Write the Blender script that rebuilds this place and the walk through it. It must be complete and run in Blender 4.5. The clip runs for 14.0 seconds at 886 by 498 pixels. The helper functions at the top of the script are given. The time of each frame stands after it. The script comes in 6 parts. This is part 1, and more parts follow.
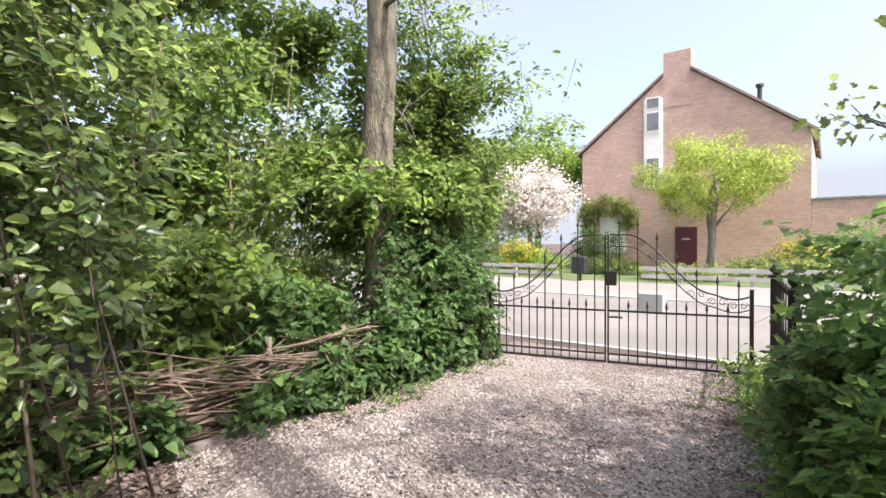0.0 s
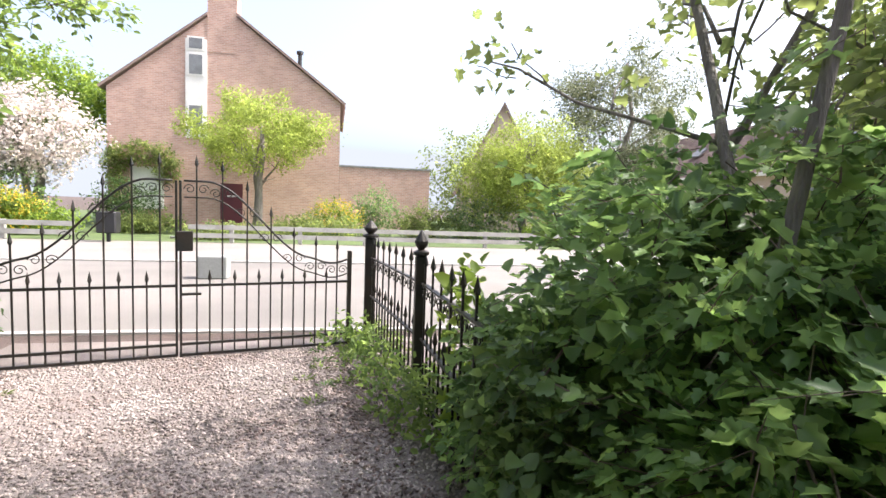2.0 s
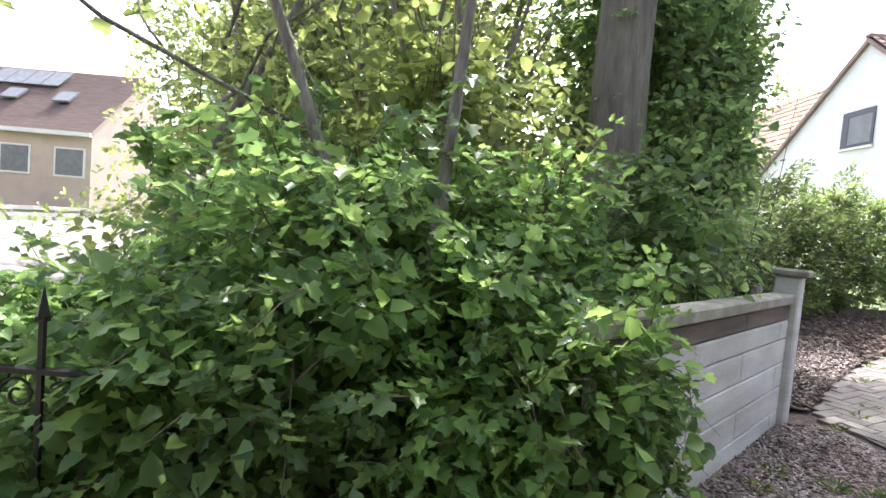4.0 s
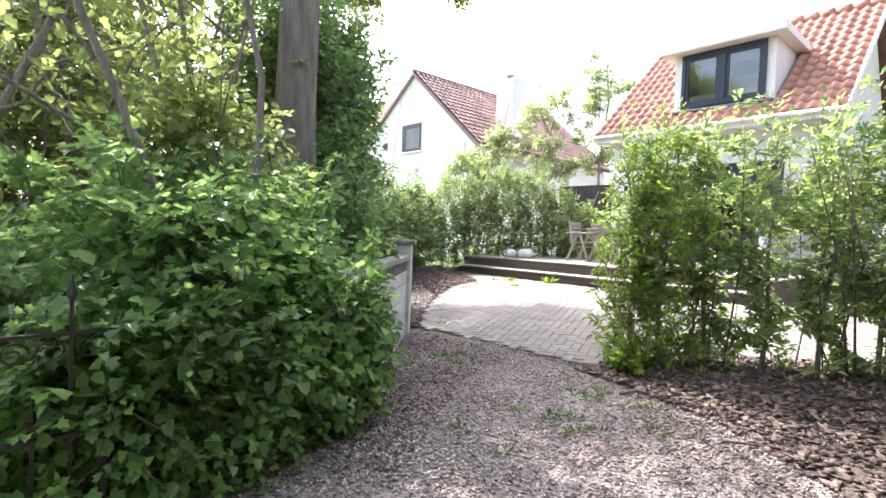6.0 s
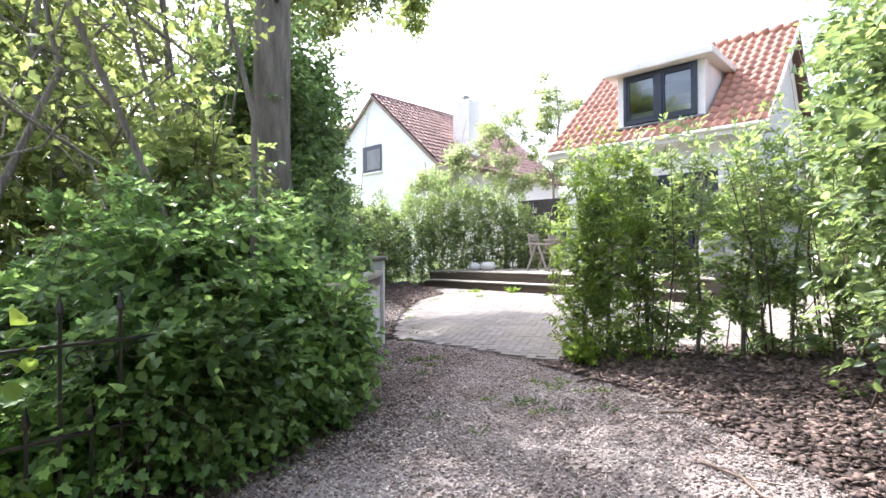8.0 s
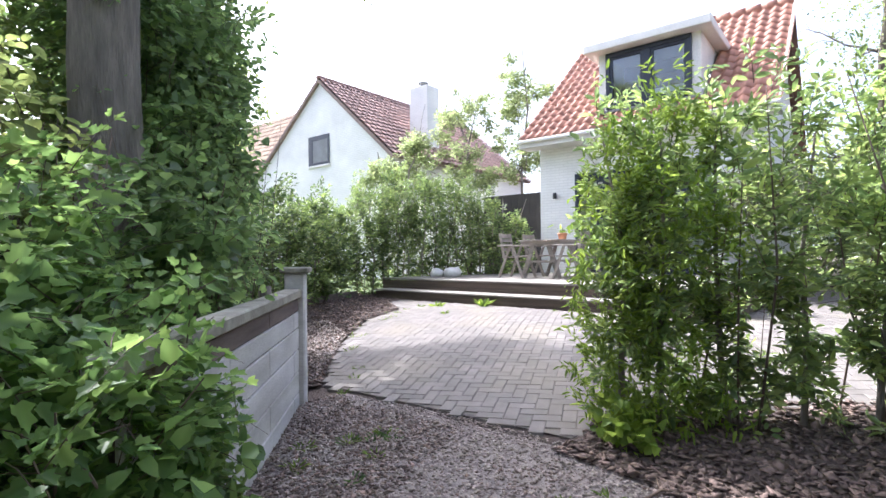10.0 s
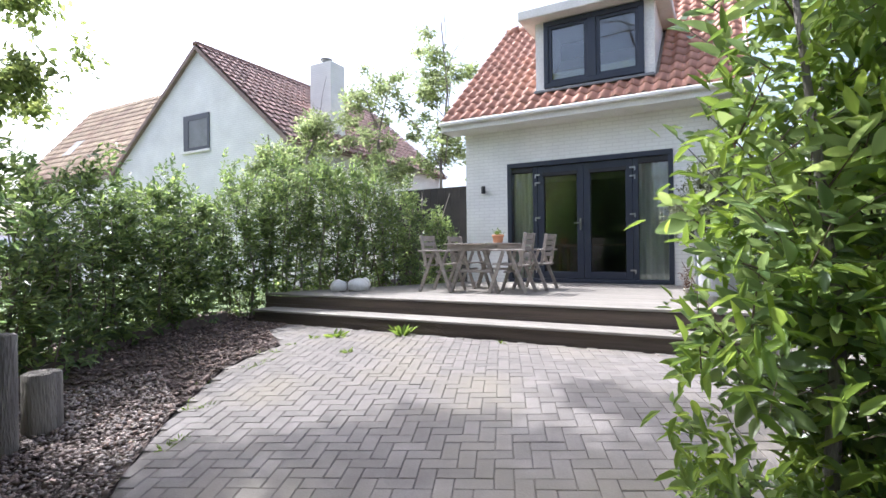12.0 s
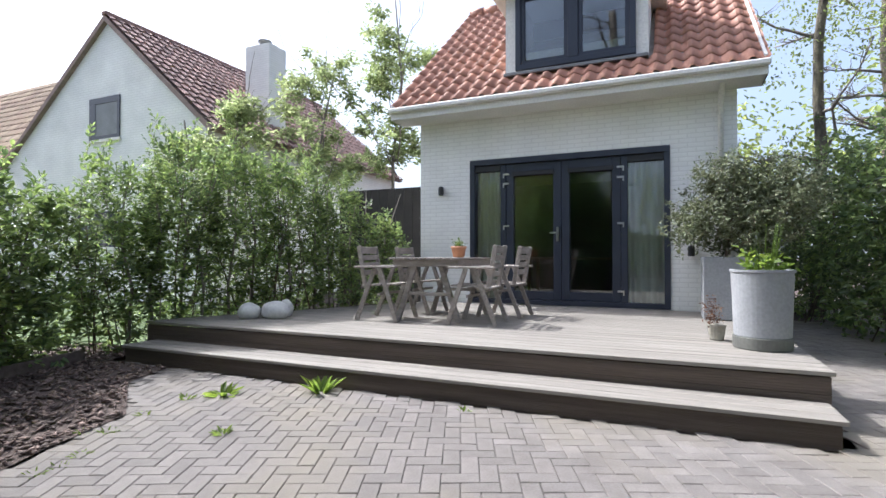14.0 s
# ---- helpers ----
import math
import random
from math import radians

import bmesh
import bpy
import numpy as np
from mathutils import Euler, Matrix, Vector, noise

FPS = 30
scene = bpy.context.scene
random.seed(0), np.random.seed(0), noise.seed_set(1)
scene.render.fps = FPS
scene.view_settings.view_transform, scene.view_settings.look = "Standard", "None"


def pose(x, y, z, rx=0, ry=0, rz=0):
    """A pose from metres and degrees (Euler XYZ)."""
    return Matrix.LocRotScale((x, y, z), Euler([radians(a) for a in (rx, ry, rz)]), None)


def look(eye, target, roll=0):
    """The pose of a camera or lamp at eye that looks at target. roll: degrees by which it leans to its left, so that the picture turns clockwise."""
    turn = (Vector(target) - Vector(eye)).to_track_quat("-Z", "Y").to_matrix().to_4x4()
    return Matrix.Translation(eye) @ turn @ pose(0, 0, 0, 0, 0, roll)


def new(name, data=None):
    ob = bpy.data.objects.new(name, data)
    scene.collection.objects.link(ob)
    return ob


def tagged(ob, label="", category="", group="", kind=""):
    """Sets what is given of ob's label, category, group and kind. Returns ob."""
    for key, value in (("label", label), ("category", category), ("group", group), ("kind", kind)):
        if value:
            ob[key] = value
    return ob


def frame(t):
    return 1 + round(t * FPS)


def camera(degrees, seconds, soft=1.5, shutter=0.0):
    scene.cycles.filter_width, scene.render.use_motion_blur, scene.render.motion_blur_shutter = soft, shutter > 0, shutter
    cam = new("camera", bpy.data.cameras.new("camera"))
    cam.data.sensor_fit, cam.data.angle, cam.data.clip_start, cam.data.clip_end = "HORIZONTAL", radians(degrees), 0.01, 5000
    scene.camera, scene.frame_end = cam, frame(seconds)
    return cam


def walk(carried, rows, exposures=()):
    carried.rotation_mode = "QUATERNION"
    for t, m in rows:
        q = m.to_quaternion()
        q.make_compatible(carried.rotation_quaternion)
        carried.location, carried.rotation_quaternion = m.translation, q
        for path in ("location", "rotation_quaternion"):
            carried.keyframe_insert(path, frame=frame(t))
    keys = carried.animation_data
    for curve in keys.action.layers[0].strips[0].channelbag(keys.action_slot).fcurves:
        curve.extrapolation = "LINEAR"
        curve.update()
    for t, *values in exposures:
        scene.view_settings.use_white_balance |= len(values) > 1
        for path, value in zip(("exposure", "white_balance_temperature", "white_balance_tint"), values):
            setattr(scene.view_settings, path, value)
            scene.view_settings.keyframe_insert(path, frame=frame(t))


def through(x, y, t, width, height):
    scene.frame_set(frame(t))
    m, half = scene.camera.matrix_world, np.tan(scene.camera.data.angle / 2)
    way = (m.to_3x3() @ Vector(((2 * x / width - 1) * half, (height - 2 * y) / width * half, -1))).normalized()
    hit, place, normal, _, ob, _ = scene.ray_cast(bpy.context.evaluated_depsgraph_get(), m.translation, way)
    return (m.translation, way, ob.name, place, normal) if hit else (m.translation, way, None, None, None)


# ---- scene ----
cam = camera(82.0, 14.0)
PATH = [
    (0, (4.178, -8.959, 1.046), (5.388, -10.552, 1.022), -0.2),
    (0.5, (4.349, -9.265, 1.026), (5.374, -10.982, 0.974), -0.0),
    (1, (4.589, -9.589, 1.028), (5.232, -11.48, 0.936), 0.6),
    (1.5, (4.75, -9.879, 1.022), (4.935, -11.866, 0.897), 1.4),
    (1.8, (4.9, -10.005, 1.008), (4.753, -11.994, 0.859), 1.5),
    (2, (4.93, -10.162, 0.986), (4.515, -12.112, 0.827), 2.1),
    (2.1, (4.948, -10.21, 1.003), (4.381, -12.12, 0.826), 2.2),
    (2.5, (5.041, -10.428, 1.0), (3.977, -12.11, 0.803), 2.6),
    (3, (5.247, -10.675, 0.963), (3.642, -11.854, 0.78), 4.2),
    (3.5, (5.355, -10.965, 0.947), (3.436, -11.503, 0.781), 4.8),
    (3.7, (5.406, -11.108, 0.942), (3.437, -11.432, 0.802), 4.9),
    (5.8, (6.43, -12.365, 0.918), (4.888, -11.093, 0.848), 2.7),
    (6, (6.51, -12.493, 0.899), (5.029, -11.151, 0.837), 2.2),
    (6.5, (6.672, -12.768, 0.876), (5.278, -11.334, 0.832), 1.1),
    (7, (6.834, -12.927, 0.855), (5.442, -11.491, 0.831), 0.5),
    (7.5, (6.854, -12.944, 0.859), (5.465, -11.505, 0.851), 0.0),
    (7.7, (6.852, -12.936, 0.86), (5.464, -11.495, 0.862), -0.2),
    (9.8, (5.554, -11.552, 0.913), (4.277, -10.012, 0.929), -0.4),
    (10, (5.394, -11.343, 0.921), (4.14, -9.785, 0.932), -0.6),
    (10.5, (5.0, -10.854, 0.957), (3.784, -9.266, 0.971), -0.7),
    (11, (4.638, -10.4, 0.982), (3.499, -8.757, 1.003), -0.7),
    (11.5, (4.319, -9.926, 1.004), (3.237, -8.245, 1.023), -0.7),
    (12, (4.014, -9.495, 1.029), (3.053, -7.741, 1.035), -0.7),
    (12.5, (3.761, -9.039, 1.064), (2.896, -7.236, 1.063), -0.6),
    (13, (3.525, -8.57, 1.084), (2.71, -6.744, 1.091), -0.5),
    (13.5, (3.412, -8.181, 1.12), (2.6, -6.353, 1.14), -0.3),
    (14, (3.284, -7.844, 1.141), (2.472, -6.016, 1.172), -0.0),
]
walk(cam, [(t, look(eye, target, roll)) for t, eye, target, roll in PATH],
     [(0, 1.4, 6200, 14), (2, 1.55, 6200, 14), (3, 1.7, 6100, 14), (3.7, 2.0, 6050, 14), (5.8, 2.2, 6000, 14), (7.7, 2.1, 5900, 14), (10, 1.8, 5650, 15), (12, 1.36, 5650, 13), (14, 1.02, 5650, 11)])

# ---- light ----
SUN = Vector((-0.62, 0.08, 0.78)).normalized()
world = bpy.data.worlds.new("world")
scene.world = world
world.use_nodes = True
wn = world.node_tree.nodes
sky = wn.new("ShaderNodeTexSky")
sky.sky_type, sky.sun_disc = "NISHITA", False
sky.sun_elevation, sky.sun_rotation = math.asin(SUN.z), math.atan2(SUN.x, SUN.y)
sky.air_density, sky.dust_density, sky.ozone_density = 1.0, 6.0, 1.0
haze = wn.new("ShaderNodeHueSaturation")
haze.inputs["Saturation"].default_value, haze.inputs["Value"].default_value = 0.72, 1.08
world.node_tree.links.new(sky.outputs[0], haze.inputs["Color"])
veil = wn.new("ShaderNodeMixRGB")  # thin high cloud: nowhere darker than a pale blue
veil.blend_type = "LIGHTEN"
veil.inputs[0].default_value, veil.inputs[2].default_value = 1.0, (2.0, 2.1, 2.25, 1)
world.node_tree.links.new(haze.outputs[0], veil.inputs[1])
world.node_tree.links.new(veil.outputs[0], wn["Background"].inputs[0])
wn["Background"].inputs[1].default_value = 0.15
sun = new("sun", bpy.data.lights.new("sun", "SUN"))
sun.data.energy, sun.data.angle, sun.data.color = 3.0, radians(0.6), (1.0, 0.95, 0.86)
sun.matrix_world = look((0, 0, 30), Vector((0, 0, 30)) - SUN)

# ---- materials ----


def mat(name, color, rough=0.7, color2=None, scale=8.0, bump=0.2, bump_scale=60.0, metal=0.0, mix_scale=None,
        stretch=(1, 1, 1), per_object=0.0, per_island=0.0, detail=6.0, distance=0.01, stain=None):
    """Plain surface: two tones mixed by large noise, fine noise on top, and relief."""
    m = bpy.data.materials.new(name)
    m.use_nodes = True
    nt = m.node_tree
    bs = nt.nodes["Principled BSDF"]
    bs.inputs["Roughness"].default_value, bs.inputs["Metallic"].default_value = rough, metal
    tc = nt.nodes.new("ShaderNodeTexCoord")
    mp = nt.nodes.new("ShaderNodeMapping")
    mp.inputs["Scale"].default_value = stretch
    nt.links.new(tc.outputs["Object"], mp.inputs[0])
    big, fine = nt.nodes.new("ShaderNodeTexNoise"), nt.nodes.new("ShaderNodeTexNoise")
    big.inputs["Scale"].default_value, big.inputs["Detail"].default_value = scale, detail
    fine.inputs["Scale"].default_value, fine.inputs["Detail"].default_value = bump_scale, 4.0
    for n in (big, fine):
        nt.links.new(mp.outputs[0], n.inputs["Vector"])
    ramp = nt.nodes.new("ShaderNodeValToRGB")
    c2 = color2 or tuple(c * 0.7 for c in color)
    ramp.color_ramp.elements[0].position, ramp.color_ramp.elements[1].position = 0.32, 0.68
    ramp.color_ramp.elements[0].color, ramp.color_ramp.elements[1].color = (*c2, 1), (*color, 1)
    nt.links.new(big.outputs[0], ramp.inputs[0])
    hsv = nt.nodes.new("ShaderNodeHueSaturation")
    mr = nt.nodes.new("ShaderNodeMapRange")
    mr.inputs[3].default_value, mr.inputs[4].default_value = 0.75, 1.25
    nt.links.new(fine.outputs[0], mr.inputs[0])
    nt.links.new(mr.outputs[0], hsv.inputs["Value"])
    nt.links.new(ramp.outputs[0], hsv.inputs["Color"])
    out = hsv.outputs[0]
    if per_object or per_island:
        if per_object:
            src = nt.nodes.new("ShaderNodeObjectInfo").outputs["Random"]
        else:
            src = nt.nodes.new("ShaderNodeNewGeometry").outputs["Random Per Island"]
        k = per_object or per_island
        m2, h2 = nt.nodes.new("ShaderNodeMapRange"), nt.nodes.new("ShaderNodeHueSaturation")
        m2.inputs[3].default_value, m2.inputs[4].default_value = 1 - k, 1 + k
        nt.links.new(src, m2.inputs[0])
        nt.links.new(m2.outputs[0], h2.inputs["Value"])
        nt.links.new(out, h2.inputs["Color"])
        out = h2.outputs[0]
    if stain:
        gp, sn, sr, sm = (nt.nodes.new(k) for k in ("ShaderNodeNewGeometry", "ShaderNodeTexNoise", "ShaderNodeMapRange", "ShaderNodeMixRGB"))
        sn.inputs["Scale"].default_value, sn.inputs["Detail"].default_value = 0.9, 9.0
        sr.inputs[1].default_value, sr.inputs[2].default_value, sr.inputs[4].default_value = 0.46, 0.66, 0.75
        nt.links.new(gp.outputs["Position"], sn.inputs["Vector"])
        nt.links.new(sn.outputs[0], sr.inputs[0])
        nt.links.new(sr.outputs[0], sm.inputs[0])
        nt.links.new(out, sm.inputs[1])
        sm.inputs[2].default_value = (*stain, 1)
        out = sm.outputs[0]
    nt.links.new(out, bs.inputs["Base Color"])
    if bump:
        bp = nt.nodes.new("ShaderNodeBump")
        bp.inputs["Strength"].default_value, bp.inputs["Distance"].default_value = bump, distance
        nt.links.new(fine.outputs[0], bp.inputs["Height"])
        nt.links.new(bp.outputs[0], bs.inputs["Normal"])
    return m


def leaf_mat(name, dark, light, rough=0.45, through=0.45, gloss=0.35):
    """Leaves: each leaf its own tone, glossy above, letting light through."""
    m = bpy.data.materials.new(name)
    m.use_nodes = True
    nt = m.node_tree
    bs, out = nt.nodes["Principled BSDF"], nt.nodes["Material Output"]
    geo = nt.nodes.new("ShaderNodeNewGeometry")
    ramp = nt.nodes.new("ShaderNodeValToRGB")
    e = ramp.color_ramp.elements
    e[0].color, e[1].color = (*dark, 1), (*light, 1)
    mid = e.new(0.72)
    mid.color = (*[(a * 0.55 + b * 0.45) for a, b in zip(dark, light)], 1)
    nt.links.new(geo.outputs["Random Per Island"], ramp.inputs[0])
    tc = nt.nodes.new("ShaderNodeTexCoord")
    nz = nt.nodes.new("ShaderNodeTexNoise")
    nz.inputs["Scale"].default_value = 1.7
    nt.links.new(tc.outputs["Object"], nz.inputs["Vector"])
    mr, hs = nt.nodes.new("ShaderNodeMapRange"), nt.nodes.new("ShaderNodeHueSaturation")
    mr.inputs[1].default_value, mr.inputs[2].default_value = 0.3, 0.7
    mr.inputs[3].default_value, mr.inputs[4].default_value = 0.65, 1.35
    nt.links.new(nz.outputs[0], mr.inputs[0])
    nt.links.new(mr.outputs[0], hs.inputs["Value"])
    nt.links.new(ramp.outputs[0], hs.inputs["Color"])
    nt.links.new(hs.outputs[0], bs.inputs["Base Color"])
    bs.inputs["Roughness"].default_value = rough
    bs.inputs["Specular IOR Level"].default_value = gloss
    tr, gain = nt.nodes.new("ShaderNodeBsdfTranslucent"), nt.nodes.new("ShaderNodeHueSaturation")
    gain.inputs["Value"].default_value, gain.inputs["Saturation"].default_value = 1.7, 0.98
    gain.inputs["Hue"].default_value = 0.485
    nt.links.new(hs.outputs[0], gain.inputs["Color"])
    nt.links.new(gain.outputs[0], tr.inputs["Color"])
    mx = nt.nodes.new("ShaderNodeMixShader")
    mx.inputs[0].default_value = through
    nt.links.new(bs.outputs[0], mx.inputs[1])
    nt.links.new(tr.outputs[0], mx.inputs[2])
    nt.links.new(mx.outputs[0], out.inputs["Surface"])
    return m


def brick_mat(name, c1, c2, mortar, bw=0.21, bh=0.065, gap=0.01, bump=0.6, rough=0.8, axes="xz", paint=0.0):
    """Coursed brickwork at true size, on walls that run along x (xz) or along y (yz)."""
    m = bpy.data.materials.new(name)
    m.use_nodes = True
    nt = m.node_tree
    bs = nt.nodes["Principled BSDF"]
    bs.inputs["Roughness"].default_value = rough
    tc, sep, com = nt.nodes.new("ShaderNodeTexCoord"), nt.nodes.new("ShaderNodeSeparateXYZ"), nt.nodes.new("ShaderNodeCombineXYZ")
    nt.links.new(tc.outputs["Object"], sep.inputs[0])
    nt.links.new(sep.outputs["X" if axes == "xz" else "Y"], com.inputs[0])
    nt.links.new(sep.outputs["Z"], com.inputs[1])
    br = nt.nodes.new("ShaderNodeTexBrick")
    br.inputs["Scale"].default_value = 1.0
    br.inputs["Brick Width"].default_value, br.inputs["Row Height"].default_value = bw + gap, bh + gap
    br.inputs["Mortar Size"].default_value, br.inputs["Mortar Smooth"].default_value = gap, 0.3
    br.inputs["Color1"].default_value, br.inputs["Color2"].default_value = (*c1, 1), (*c2, 1)
    br.inputs["Mortar"].default_value = (*mortar, 1)
    nt.links.new(com.outputs[0], br.inputs["Vector"])
    nz, mr, hs = nt.nodes.new("ShaderNodeTexNoise"), nt.nodes.new("ShaderNodeMapRange"), nt.nodes.new("ShaderNodeHueSaturation")
    nz.inputs["Scale"].default_value, nz.inputs["Detail"].default_value = 1.3, 8.0
    mr.inputs[3].default_value, mr.inputs[4].default_value = 0.8, 1.2
    nt.links.new(tc.outputs["Object"], nz.inputs["Vector"])
    nt.links.new(nz.outputs[0], mr.inputs[0])
    nt.links.new(mr.outputs[0], hs.inputs["Value"])
    nt.links.new(br.outputs["Color"], hs.inputs["Color"])
    nt.links.new(hs.outputs[0], bs.inputs["Base Color"])
    inv, bp = nt.nodes.new("ShaderNodeMath"), nt.nodes.new("ShaderNodeBump")
    inv.operation = "SUBTRACT"
    inv.inputs[0].default_value = 1.0
    nt.links.new(br.outputs["Fac"], inv.inputs[1])
    fine, add = nt.nodes.new("ShaderNodeTexNoise"), nt.nodes.new("ShaderNodeMath")
    fine.inputs["Scale"].default_value = 30.0
    nt.links.new(tc.outputs["Object"], fine.inputs["Vector"])
    add.operation = "ADD"
    nt.links.new(inv.outputs[0], add.inputs[0])
    nt.links.new(fine.outputs[0], add.inputs[1])
    nt.links.new(add.outputs[0], bp.inputs["Height"])
    bp.inputs["Strength"].default_value, bp.inputs["Distance"].default_value = bump, 0.006
    nt.links.new(bp.outputs[0], bs.inputs["Normal"])
    return m


def glass_mat(name, tint=(1, 1, 1), mirror=0.12):
    m = bpy.data.materials.new(name)
    m.use_nodes = True
    nt = m.node_tree
    out = nt.nodes["Material Output"]
    nt.nodes.remove(nt.nodes["Principled BSDF"])
    tr, gl, fr, mx = (nt.nodes.new(k) for k in ("ShaderNodeBsdfTransparent", "ShaderNodeBsdfGlossy", "ShaderNodeFresnel", "ShaderNodeMixShader"))
    tr.inputs[0].default_value = (*tint, 1)
    gl.inputs["Roughness"].default_value = 0.0
    fr.inputs[0].default_value = 1.9
    nt.links.new(fr.outputs[0], mx.inputs[0])
    nt.links.new(tr.outputs[0], mx.inputs[1])
    nt.links.new(gl.outputs[0], mx.inputs[2])
    nt.links.new(mx.outputs[0], out.inputs["Surface"])
    return m


